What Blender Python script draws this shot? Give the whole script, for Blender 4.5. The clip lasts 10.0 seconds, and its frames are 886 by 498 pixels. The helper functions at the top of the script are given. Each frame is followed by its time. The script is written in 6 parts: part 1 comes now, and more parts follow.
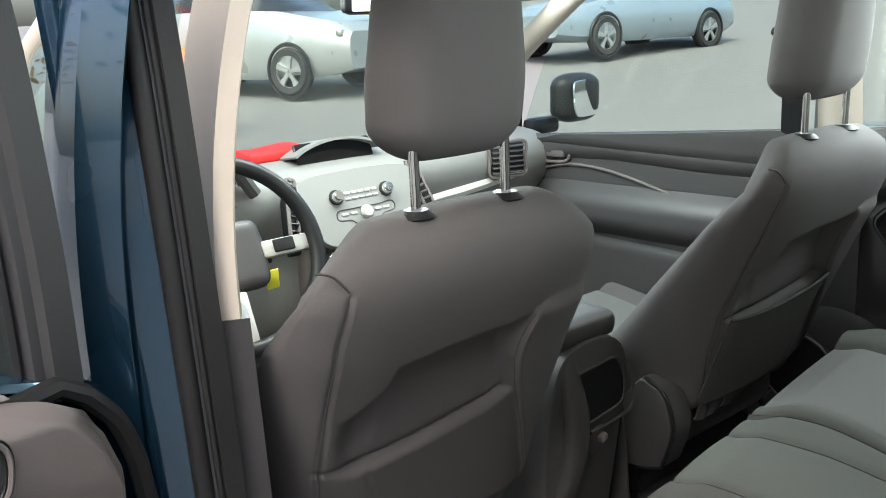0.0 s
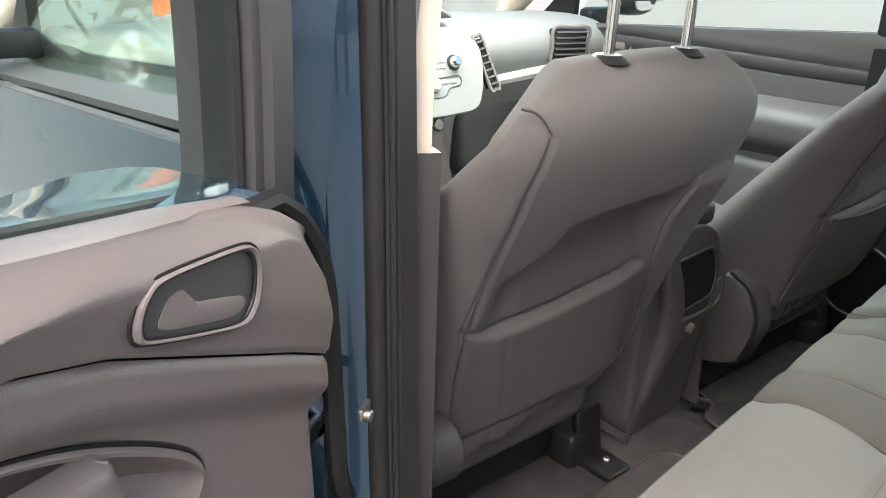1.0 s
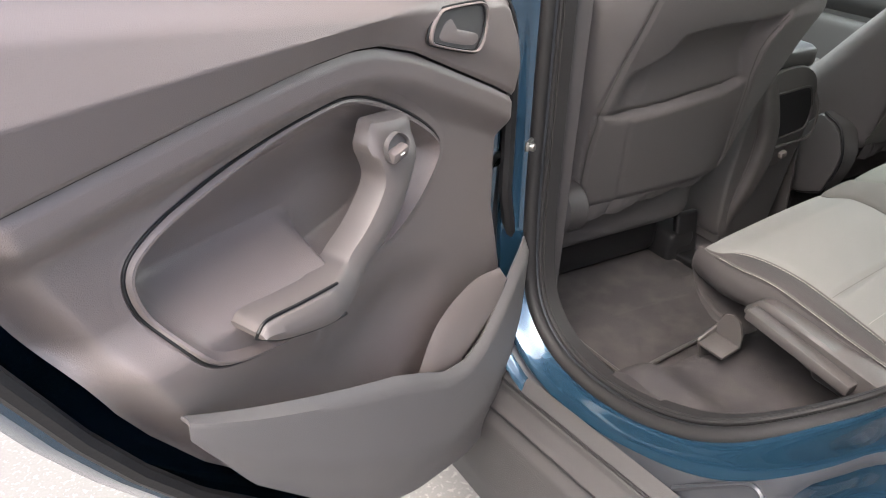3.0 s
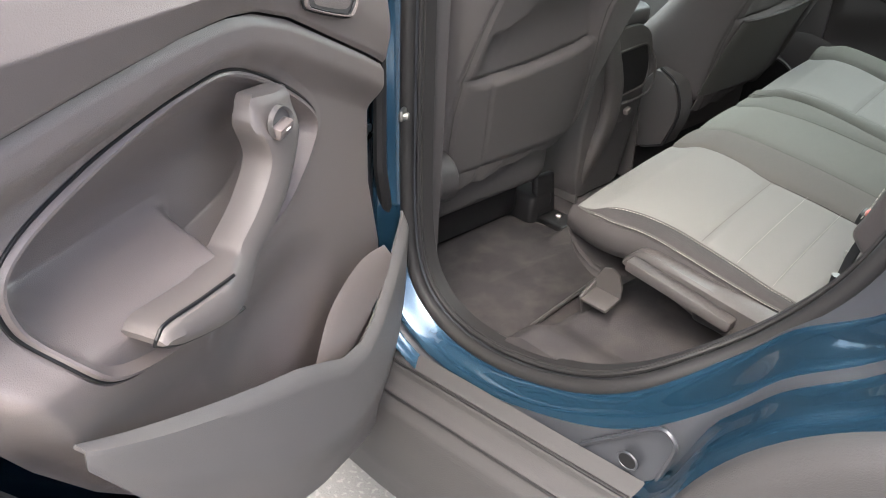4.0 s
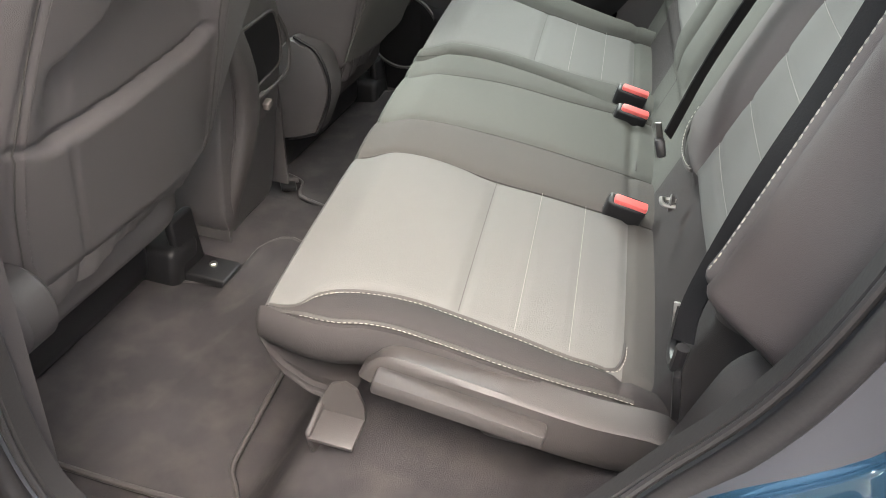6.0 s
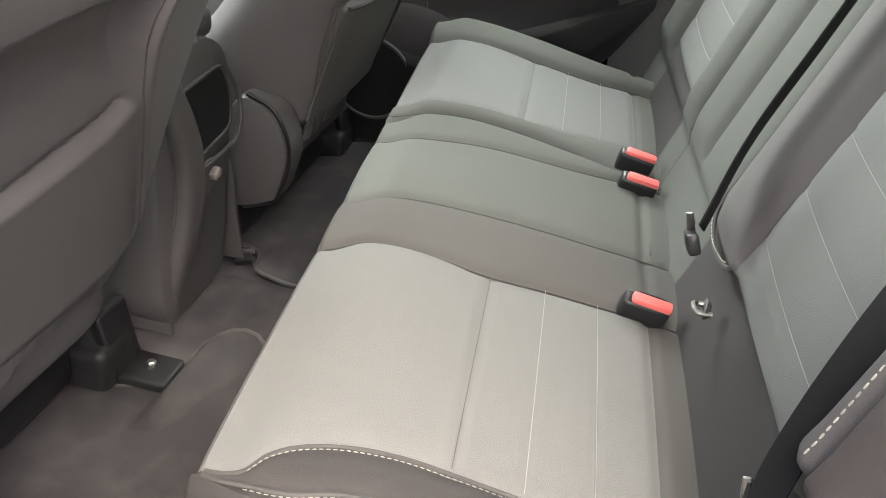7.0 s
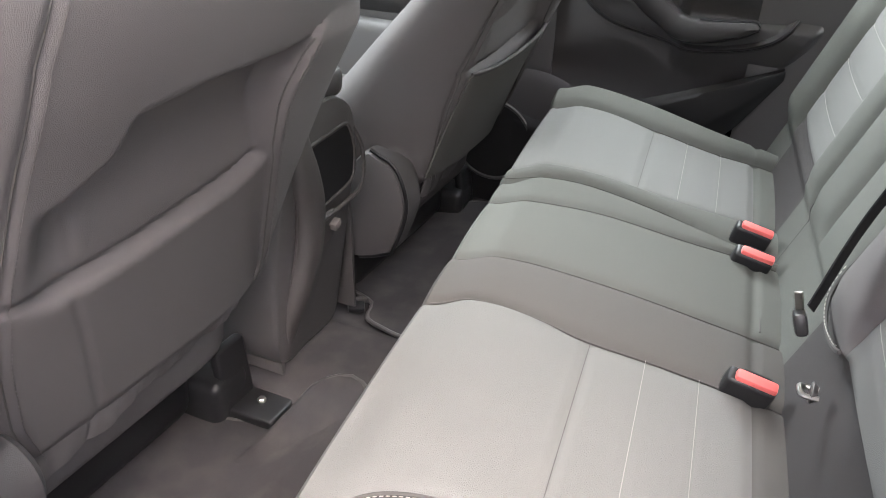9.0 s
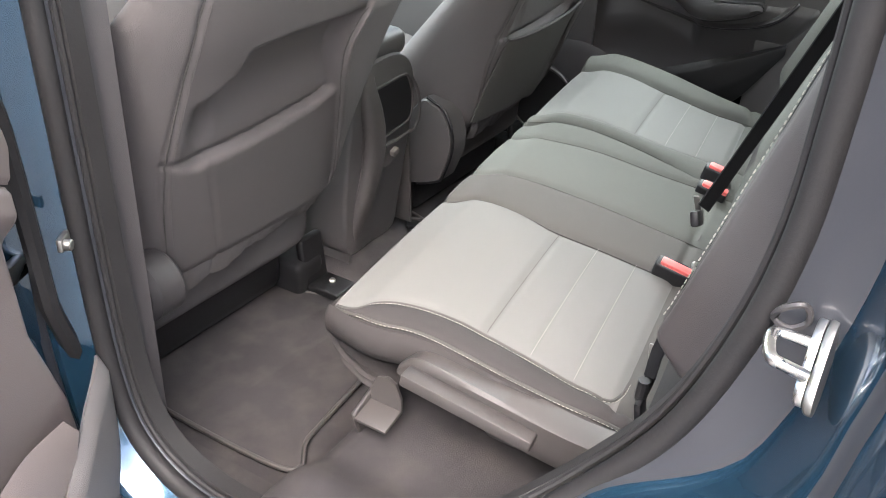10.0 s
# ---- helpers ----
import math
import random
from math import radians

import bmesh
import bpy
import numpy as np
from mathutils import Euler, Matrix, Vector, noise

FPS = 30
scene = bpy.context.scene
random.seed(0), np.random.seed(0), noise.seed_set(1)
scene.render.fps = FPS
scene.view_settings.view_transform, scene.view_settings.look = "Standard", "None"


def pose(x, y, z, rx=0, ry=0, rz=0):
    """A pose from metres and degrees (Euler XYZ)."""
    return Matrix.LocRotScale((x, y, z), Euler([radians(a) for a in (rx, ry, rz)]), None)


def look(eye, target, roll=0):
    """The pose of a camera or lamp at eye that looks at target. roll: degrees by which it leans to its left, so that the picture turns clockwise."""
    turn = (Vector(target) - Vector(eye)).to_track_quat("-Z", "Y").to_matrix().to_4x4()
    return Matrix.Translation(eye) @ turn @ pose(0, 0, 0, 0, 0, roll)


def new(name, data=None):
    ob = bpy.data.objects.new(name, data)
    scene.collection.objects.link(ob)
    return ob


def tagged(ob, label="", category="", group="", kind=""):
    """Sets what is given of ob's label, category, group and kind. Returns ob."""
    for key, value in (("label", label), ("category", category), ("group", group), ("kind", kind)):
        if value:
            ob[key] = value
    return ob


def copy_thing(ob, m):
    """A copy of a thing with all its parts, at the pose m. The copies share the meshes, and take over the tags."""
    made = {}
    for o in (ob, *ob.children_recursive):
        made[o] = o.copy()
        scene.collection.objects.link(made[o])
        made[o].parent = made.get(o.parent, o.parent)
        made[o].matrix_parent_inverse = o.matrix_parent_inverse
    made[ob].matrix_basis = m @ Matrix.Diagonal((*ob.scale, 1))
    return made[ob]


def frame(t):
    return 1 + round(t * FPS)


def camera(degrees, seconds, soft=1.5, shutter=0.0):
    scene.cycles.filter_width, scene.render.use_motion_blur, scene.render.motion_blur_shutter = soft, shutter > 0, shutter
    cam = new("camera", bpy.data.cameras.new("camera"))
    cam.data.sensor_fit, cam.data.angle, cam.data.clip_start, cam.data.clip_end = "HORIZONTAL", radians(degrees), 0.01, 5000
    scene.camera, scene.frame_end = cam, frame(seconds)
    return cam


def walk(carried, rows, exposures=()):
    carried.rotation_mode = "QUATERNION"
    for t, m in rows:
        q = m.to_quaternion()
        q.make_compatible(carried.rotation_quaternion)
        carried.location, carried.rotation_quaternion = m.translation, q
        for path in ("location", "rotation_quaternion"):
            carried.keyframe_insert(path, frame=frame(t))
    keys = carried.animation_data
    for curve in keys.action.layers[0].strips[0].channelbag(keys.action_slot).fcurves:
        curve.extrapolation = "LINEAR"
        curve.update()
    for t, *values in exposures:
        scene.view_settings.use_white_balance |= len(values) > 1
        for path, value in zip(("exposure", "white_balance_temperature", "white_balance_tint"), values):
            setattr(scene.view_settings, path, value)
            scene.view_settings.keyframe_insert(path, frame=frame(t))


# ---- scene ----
cam = camera(56.4, 10.0, soft=0.8)
PATH = [
    (0, (-1.027, -0.842, 1.384), (0.174, 0.672, 0.865), -2.6),
    (0.4, (-1.039, -0.797, 1.352), (0.19, 0.669, 0.769), -1.1),
    (0.5, (-1.059, -0.769, 1.337), (0.173, 0.691, 0.743), 0.2),
    (1, (-1.183, -0.652, 1.299), (0.054, 0.743, 0.576), 2.7),
    (1.2, (-1.191, -0.628, 1.297), (0.042, 0.73, 0.5), 4.8),
    (1.5, (-1.219, -0.619, 1.297), (-0.008, 0.721, 0.438), 7.1),
    (2, (-1.306, -0.721, 1.299), (-0.163, 0.65, 0.396), 7.4),
    (2.5, (-1.396, -0.915, 1.307), (-0.461, 0.571, 0.35), 3.9),
    (2.7, (-1.427, -0.947, 1.309), (-0.493, 0.536, 0.345), 3.8),
    (3.8, (-1.555, -0.897, 1.28), (-0.359, 0.365, 0.292), 4.5),
    (3.9, (-1.536, -0.885, 1.265), (-0.299, 0.345, 0.286), 4.6),
    (4, (-1.506, -0.878, 1.275), (-0.243, 0.312, 0.28), 4.5),
    (4.5, (-1.35, -0.807, 1.264), (0.093, 0.154, 0.267), 2.9),
    (5, (-1.236, -0.687, 1.213), (0.332, -0.09, 0.124), 5.7),
    (5.1, (-1.22, -0.667, 1.224), (0.347, -0.123, 0.106), 5.1),
    (5.2, (-1.2, -0.649, 1.211), (0.363, -0.123, 0.078), 4.9),
    (6.5, (-1.066, -0.517, 1.205), (0.615, -0.186, 0.174), 5.5),
    (7, (-0.926, -0.481, 1.183), (0.764, -0.146, 0.166), 5.6),
    (7.2, (-0.846, -0.457, 1.17), (0.855, -0.115, 0.174), 5.6),
    (7.5, (-0.755, -0.428, 1.167), (0.922, 0.065, 0.195), 4.5),
    (8, (-0.689, -0.412, 1.194), (0.988, 0.219, 0.306), 2.6),
    (8.5, (-0.753, -0.435, 1.197), (0.917, 0.204, 0.302), 2.7),
    (9, (-0.939, -0.501, 1.197), (0.72, 0.135, 0.279), 4.6),
    (9.2, (-1.028, -0.54, 1.195), (0.625, 0.084, 0.256), 5.1),
    (9.5, (-1.102, -0.609, 1.232), (0.528, 0.0, 0.246), 5.4),
    (10, (-1.216, -0.759, 1.286), (0.311, 0.077, 0.301), 4.3),
]
walk(cam, [(t, look(eye, target, roll)) for t, eye, target, roll in PATH],
     exposures=[(0, 1.65, 6150, 6), (0.5, 1.95, 6200, 9), (1.0, 2.25, 6350, 10), (1.5, 2.45, 6350, 10), (2.5, 2.45, 6350, 11), (4.5, 2.7, 6250, 8), (5.0, 2.8, 6350, 9), (6.5, 2.85, 6500, 10), (7.0, 2.8, 6500, 10), (8.0, 3.05, 6350, 12), (9.0, 2.9, 6250, 15), (9.5, 3.05, 6250, 14), (10.0, 3.0, 6200, 12)])

# ---- world, sun, exposure ----
world = bpy.data.worlds.new("overcast_sky")
scene.world = world
world.use_nodes = True
wn = world.node_tree
sky = wn.nodes.new("ShaderNodeTexSky")
sky.sky_type, sky.sun_disc = "NISHITA", False
sky.sun_elevation, sky.sun_rotation = radians(55), radians(245)
sky.air_density, sky.dust_density = 1.0, 6.0
wn.nodes["Background"].inputs["Strength"].default_value = 0.15
wn.links.new(sky.outputs["Color"], wn.nodes["Background"].inputs["Color"])
sun = new("sun", bpy.data.lights.new("sun", "SUN"))
sun.data.energy, sun.data.angle, sun.data.color = 0.6, radians(60), (1.0, 0.98, 0.96)
sun.matrix_world = look((-8, -2.2, 10.5), (0, 0, 0))


def window_light(name, at, target, size, energy):
    """Stands in for the sky's light that comes through a window."""
    lamp = new(name, bpy.data.lights.new(name, "AREA"))
    lamp.data.shape, lamp.data.size, lamp.data.size_y, lamp.data.energy = "RECTANGLE", size[0], size[1], energy
    lamp.data.color = (0.94, 1.0, 0.95)
    lamp.matrix_world = look(at, target)


window_light("tailgate_window_light", (0.0, -1.62, 1.34), (0.0, -0.2, 1.0), (1.15, 0.40), 7.5)
window_light("far_rear_window_light", (0.70, -0.36, 1.36), (-0.2, -0.30, 0.75), (0.65, 0.30), 4.5)
window_light("windscreen_top_light", (0.0, 0.62, 1.545), (0.0, -0.10, 0.70), (1.05, 0.22), 15.0)


# ---- materials ----
def material(name, colour, rough=0.6, metal=0.0, vary=0.12, grain=250.0, bump=0.1, stain=4.0, spec=0.5, coat=0.0, fleck=None):
    """A procedural surface: base colour varied at two scales, with fine relief."""
    m = bpy.data.materials.new(name)
    m.use_nodes = True
    nt = m.node_tree
    b = nt.nodes["Principled BSDF"]
    b.inputs["Roughness"].default_value, b.inputs["Metallic"].default_value = rough, metal
    b.inputs["Specular IOR Level"].default_value = spec
    b.inputs["Coat Weight"].default_value, b.inputs["Coat Roughness"].default_value = coat, 0.04
    co = nt.nodes.new("ShaderNodeTexCoord")

    def noise_at(scale, detail=3.0):
        n = nt.nodes.new("ShaderNodeTexNoise")
        n.inputs["Scale"].default_value, n.inputs["Detail"].default_value = scale, detail
        nt.links.new(co.outputs["Object"], n.inputs["Vector"])
        return n

    big, small = noise_at(stain), noise_at(grain)
    mix = nt.nodes.new("ShaderNodeMix")
    mix.data_type = "RGBA"
    dark, lite = [c * (1 - vary) for c in colour], [min(1, c * (1 + vary)) for c in colour]
    mix.inputs["A"].default_value, mix.inputs["B"].default_value = (*dark, 1), (*lite, 1)
    add = nt.nodes.new("ShaderNodeMath")
    add.operation = "ADD"
    half = nt.nodes.new("ShaderNodeMath")
    half.operation = "MULTIPLY"
    half.inputs[1].default_value = 0.5
    nt.links.new(big.outputs["Fac"], add.inputs[0])
    nt.links.new(small.outputs["Fac"], add.inputs[1])
    nt.links.new(add.outputs[0], half.inputs[0])
    nt.links.new(half.outputs[0], mix.inputs["Factor"])
    colour_out = mix.outputs["Result"]
    if fleck:
        ramp = nt.nodes.new("ShaderNodeValToRGB")
        ramp.color_ramp.elements[0].position, ramp.color_ramp.elements[1].position = fleck[1], fleck[1] + (fleck[3] if len(fleck) > 3 else 0.06)
        spots = noise_at(fleck[2], 6.0)
        nt.links.new(spots.outputs["Fac"], ramp.inputs["Fac"])
        over = nt.nodes.new("ShaderNodeMix")
        over.data_type = "RGBA"
        over.inputs["B"].default_value = (*fleck[0], 1)
        nt.links.new(ramp.outputs["Color"], over.inputs["Factor"])
        nt.links.new(colour_out, over.inputs["A"])
        colour_out = over.outputs["Result"]
    nt.links.new(colour_out, b.inputs["Base Color"])
    height = small.outputs["Fac"]
    if bump:
        bp = nt.nodes.new("ShaderNodeBump")
        bp.inputs["Strength"].default_value, bp.inputs["Distance"].default_value = bump, 0.002
        nt.links.new(height, bp.inputs["Height"])
        nt.links.new(bp.outputs["Normal"], b.inputs["Normal"])
    rr = nt.nodes.new("ShaderNodeMapRange")
    rr.inputs["To Min"].default_value, rr.inputs["To Max"].default_value = max(0.0, rough - 0.08), min(1.0, rough + 0.08)
    nt.links.new(big.outputs["Fac"], rr.inputs["Value"])
    nt.links.new(rr.outputs["Result"], b.inputs["Roughness"])
    return m


def glass_material(name, tint, rough=0.0):
    m = bpy.data.materials.new(name)
    m.use_nodes = True
    nt = m.node_tree
    nt.nodes.remove(nt.nodes["Principled BSDF"])
    clear, shine, blend, edge, curve = (nt.nodes.new(k) for k in ("ShaderNodeBsdfTransparent", "ShaderNodeBsdfGlossy", "ShaderNodeMixShader", "ShaderNodeLayerWeight", "ShaderNodeMath"))
    clear.inputs["Color"].default_value = (*tint, 1)
    shine.inputs["Roughness"].default_value = rough
    edge.inputs["Blend"].default_value = 0.5
    curve.operation = "MULTIPLY_ADD"
    power = nt.nodes.new("ShaderNodeMath")
    power.operation = "POWER"
    power.inputs[1].default_value = 4.0
    nt.links.new(edge.outputs["Facing"], power.inputs[0])
    nt.links.new(power.outputs[0], curve.inputs[0])
    curve.inputs[1].default_value, curve.inputs[2].default_value = 0.7, 0.03
    nt.links.new(curve.outputs[0], blend.inputs[0])
    nt.links.new(clear.outputs[0], blend.inputs[1])
    nt.links.new(shine.outputs[0], blend.inputs[2])
    nt.links.new(blend.outputs[0], nt.nodes["Material Output"].inputs["Surface"])
    return m


PAINT = material("blue_metallic_paint", (0.0155, 0.050, 0.087), 0.24, 0.6, 0.15, 900, 0.02, 6, coat=1.0)
PAINT_SILVER = material("silver_paint", (0.42, 0.44, 0.43), 0.3, 0.4, 0.05, 500, 0.02, coat=0.8)
# the blue paint again, with the grey reflections on flat jamb faces put into its colour
PAINT_JAMB = material("jamb_paint_greyed_for_reflection", (0.040, 0.043, 0.050), 0.36, 0.25, 0.10, 900, 0.03, 5, coat=0.35)
PAINT_GREY = material("grey_blue_paint", (0.30, 0.36, 0.40), 0.3, 0.3, 0.06, 500, 0.02, coat=0.8)
PAINT_YELLOW = material("yellow_paint", (0.75, 0.68, 0.03), 0.35, 0.0, 0.08, 500, 0.02, coat=0.6)
ORANGE = material("orange_plastic", (0.85, 0.16, 0.03), 0.5, 0.0, 0.08, 200, 0.05)
RED = material("red_buckle_plastic", (0.62, 0.125, 0.115), 0.42, 0.0, 0.08, 300, 0.03)
RED_CLOTH = material("red_cloth", (0.7, 0.02, 0.02), 0.7, 0.0, 0.1, 300, 0.1)
TRIM = material("warm_grey_moulded_plastic", (0.158, 0.134, 0.126), 0.40, 0.0, 0.10, 900, 0.25, 5)
TRIM_LITE = material("light_grey_satin_plastic", (0.130, 0.114, 0.107), 0.52, 0.0, 0.07, 900, 0.1, 6)
TRIM_DARK = material("charcoal_moulded_plastic", (0.055, 0.052, 0.052), 0.5, 0.0, 0.12, 800, 0.2, 6)
TRIM_MID = material("mid_grey_moulded_plastic", (0.046, 0.042, 0.041), 0.5, 0.0, 0.12, 900, 0.25, 6)
TRIM_COOL = material("cool_grey_moulded_plastic", (0.105, 0.098, 0.096), 0.6, 0.0, 0.10, 900, 0.25, 5)
# dark plastic; on the far rear door it carries that side's shade in its colour
TRIM_FAR = material("dark_charcoal_and_shaded_plastic", (0.036, 0.034, 0.035), 0.5, 0.0, 0.10, 900, 0.2, 5)
BLACK = material("black_plastic", (0.013, 0.013, 0.014), 0.42, 0.0, 0.15, 500, 0.1, 8, spec=0.3)
RUBBER = material("black_rubber_seal", (0.018, 0.0175, 0.018), 0.55, 0.0, 0.2, 300, 0.15, 15, spec=0.25)
CLADDING = material("grey_textured_cladding", (0.040, 0.038, 0.038), 0.65, 0.0, 0.15, 600, 0.3, 6)
BEIGE = material("beige_pillar_trim", (0.44, 0.39, 0.33), 0.7, 0.0, 0.05, 700, 0.1, 5)
FABRIC_LITE = material("light_grey_seat_cloth", (0.128, 0.129, 0.125), 0.92, 0.0, 0.09, 1000, 0.55, 7, spec=0.2)
FABRIC_MID = material("grey_green_seat_cloth", (0.080, 0.083, 0.076), 0.92, 0.0, 0.12, 1000, 0.55, 7, spec=0.2)
FABRIC_DARK = material("charcoal_seat_cloth", (0.086, 0.080, 0.080), 0.88, 0.0, 0.16, 1300, 0.45, 6, spec=0.25)
FABRIC_BAND = material("warm_charcoal_seat_cloth", (0.068, 0.066, 0.062), 0.92, 0.0, 0.14, 1100, 0.5, 7, spec=0.2)
FABRIC_EDGE = material("dark_charcoal_seat_cloth", (0.033, 0.030, 0.030), 0.8, 0.0, 0.14, 1300, 0.4, 6, spec=0.3)
LEATHER = material("charcoal_leatherette", (0.046, 0.041, 0.041), 0.50, 0.0, 0.10, 1200, 0.25, 6, spec=0.45)
THREAD = material("pale_stitching", (0.27, 0.26, 0.23), 0.8, 0.0, 0.1, 900, 0.1)
THREAD_PALE = material("grey_rib_thread", (0.19, 0.19, 0.175), 0.85, 0.0, 0.1, 900, 0.1)
THREAD_DARK = material("dark_piping", (0.045, 0.042, 0.04), 0.8, 0.0, 0.1, 900, 0.1)
CARPET = material("charcoal_carpet", (0.046, 0.043, 0.045), 1.0, 0.0, 0.45, 1500, 0.8, 9, spec=0.1, fleck=((0.068, 0.062, 0.061), 0.44, 19.0, 0.30))
WEBBING = material("black_belt_webbing", (0.012, 0.012, 0.013), 0.8, 0.0, 0.12, 500, 0.2, 12, spec=0.12)
STEEL = material("bright_steel", (0.62, 0.61, 0.58), 0.28, 1.0, 0.08, 300, 0.05, 20)
STEEL_DULL = material("dull_steel", (0.26, 0.255, 0.24), 0.45, 1.0, 0.1, 300, 0.05, 20)
CHROME = material("chrome_tube", (0.75, 0.74, 0.72), 0.12, 1.0, 0.04, 200, 0.01, 20)
SILVER = material("silver_painted_plastic", (0.48, 0.47, 0.44), 0.38, 0.2, 0.05, 700, 0.04)
PALE = material("pale_satin_trim", (0.62, 0.60, 0.55), 0.45, 0.0, 0.05, 700, 0.04)
DASH = material("pale_grey_dash_plastic", (0.22, 0.217, 0.205), 0.6, 0.0, 0.07, 700, 0.25, 5)
TYRE = material("tyre_rubber", (0.028, 0.027, 0.026), 0.8, 0.0, 0.2, 120, 0.3, 10)
ALLOY = material("alloy_wheel", (0.55, 0.55, 0.54), 0.35, 0.8, 0.06, 200, 0.03)
ASPHALT = material("worn_asphalt", (0.17, 0.165, 0.155), 0.9, 0.0, 0.22, 180, 0.5, 0.8, spec=0.2, fleck=((0.24, 0.23, 0.215), 0.56, 90.0))
LEAVES = material("autumn_leaves", (0.30, 0.16, 0.05), 0.8, 0.0, 0.3, 60, 0.3, 3)
BARK = material("bark", (0.10, 0.07, 0.05), 0.9, 0.0, 0.25, 40, 0.5, 6)
GLASS = glass_material("green_tinted_glass", (0.88, 0.94, 0.90))
MIRROR = material("mirror_glass", (0.85, 0.87, 0.87), 0.02, 1.0, 0.0, 100, 0.0)
SCREEN = material("dark_screen", (0.01, 0.011, 0.013), 0.12, 0.0, 0.1, 100, 0.0)


# ---- shape helpers ----
def thing(name, at=(0, 0, 0), label="", category="", group="", kind=""):
    ob = new(name)
    ob.location = at
    ob.empty_display_size = 0.05
    return tagged(ob, label, category, group, kind)


def part(name, bm, mat, parent=None, label="", smooth=True):
    me = bpy.data.meshes.new(name)
    bmesh.ops.recalc_face_normals(bm, faces=bm.faces)
    bm.to_mesh(me)
    bm.free()
    me.materials.append(mat)
    if smooth:
        me.polygons.foreach_set("use_smooth", [True] * len(me.polygons))
        me.set_sharp_from_angle(angle=radians(42))
    ob = new(name, me)
    if parent:
        ob.parent = parent
        top = parent
        while top.parent:
            top = top.parent
        if top.name not in LOCAL:
            ob.matrix_parent_inverse = placed(parent).inverted()
    if label:
        ob["label"] = label
    return ob


LOCAL = set()  # things whose parts are modelled about the thing's own origin


def placed(ob):
    m = ob.matrix_basis
    return placed(ob.parent) @ ob.matrix_parent_inverse @ m if ob.parent else m


def spline(pts, n, closed=False):
    """n points along a Catmull-Rom curve through pts, evenly spaced."""
    p = np.array(pts, float)
    if closed:
        p = np.vstack([p[-1], p, p[0], p[1]])
    else:
        p = np.vstack([2 * p[0] - p[1], p, 2 * p[-1] - p[-2]])
    out = []
    for i in range(1, len(p) - 2):
        for s in np.linspace(0, 1, 24, endpoint=False):
            a, b, c, d = p[i - 1 : i + 3]
            out.append(0.5 * (2 * b + (c - a) * s + (2 * a - 5 * b + 4 * c - d) * s**2 + (3 * b - a - 3 * c + d) * s**3))
    out.append(p[-2])
    out = np.array(out)
    run = np.r_[0, np.cumsum(np.linalg.norm(np.diff(out, axis=0), axis=1))]
    want = np.linspace(0, run[-1], n + 1)[:-1] if closed else np.linspace(0, run[-1], n)
    return np.stack([np.interp(want, run, out[:, k]) for k in range(p.shape[1])], -1)


def rings(rows, closed=True, caps=True, bm=None):
    """Skins a list of rings of points."""
    bm = bm or bmesh.new()
    vs = [[bm.verts.new(Vector(p)) for p in r] for r in rows]
    n = len(vs[0])
    for a, b in zip(vs, vs[1:]):
        for i in range(n if closed else n - 1):
            j = (i + 1) % n
            bm.faces.new((a[i], a[j], b[j], b[i]))
    if caps and closed:
        bm.faces.new(vs[0])
        bm.faces.new(vs[-1])
    return bm


def tube(pts, r, n=10, bm=None, flat=1.0):
    """A tube along pts; r is a number or one for each point."""
    pts = [Vector(p) for p in pts]
    rs = r if hasattr(r, "__len__") else [r] * len(pts)
    rows, side = [], None
    for i, p in enumerate(pts):
        t = (pts[min(i + 1, len(pts) - 1)] - pts[max(i - 1, 0)]).normalized()
        if side is None:
            side = t.orthogonal().normalized()
        side = (side - t * side.dot(t)).normalized()
        up = t.cross(side)
        rows.append([p + rs[i] * (math.cos(a) * side + flat * math.sin(a) * up) for a in np.linspace(0, 2 * math.pi, n, endpoint=False)])
    return rings(rows, True, True, bm)


def loop_tube(pts, r, n=8):
    """A closed tube round a loop of points."""
    pts = [Vector(p) for p in pts]
    m = len(pts)
    centre = sum(pts, Vector()) / m
    rows = []
    for i, p in enumerate(pts):
        t = (pts[(i + 1) % m] - pts[i - 1]).normalized()
        side = (p - centre) - t * (p - centre).dot(t)
        side.normalize()
        up = t.cross(side)
        rows.append([p + r * (math.cos(a) * side + math.sin(a) * up) for a in np.linspace(0, 2 * math.pi, n, endpoint=False)])
    rows.append(rows[0])
    bm = rings(rows, True, False)
    bmesh.ops.remove_doubles(bm, verts=bm.verts, dist=1e-6)
    return bm


def box(size, at=(0, 0, 0), r=0.006, seg=2, turn=(0, 0, 0), bm=None):
    """A bevelled box."""
    own = bmesh.new()
    bmesh.ops.create_cube(own, size=1)
    bmesh.ops.scale(own, vec=size, verts=own.verts)
    if r:
        bmesh.ops.bevel(own, geom=own.edges[:], offset=min(r, min(size) * 0.49), segments=seg, profile=0.5, affect="EDGES")
    bmesh.ops.transform(own, matrix=pose(*at, *turn), verts=own.verts)
    if bm is None:
        return own
    me = bpy.data.meshes.new("join")
    own.to_mesh(me)
    own.free()
    bm.from_mesh(me)
    bpy.data.meshes.remove(me)
    return bm


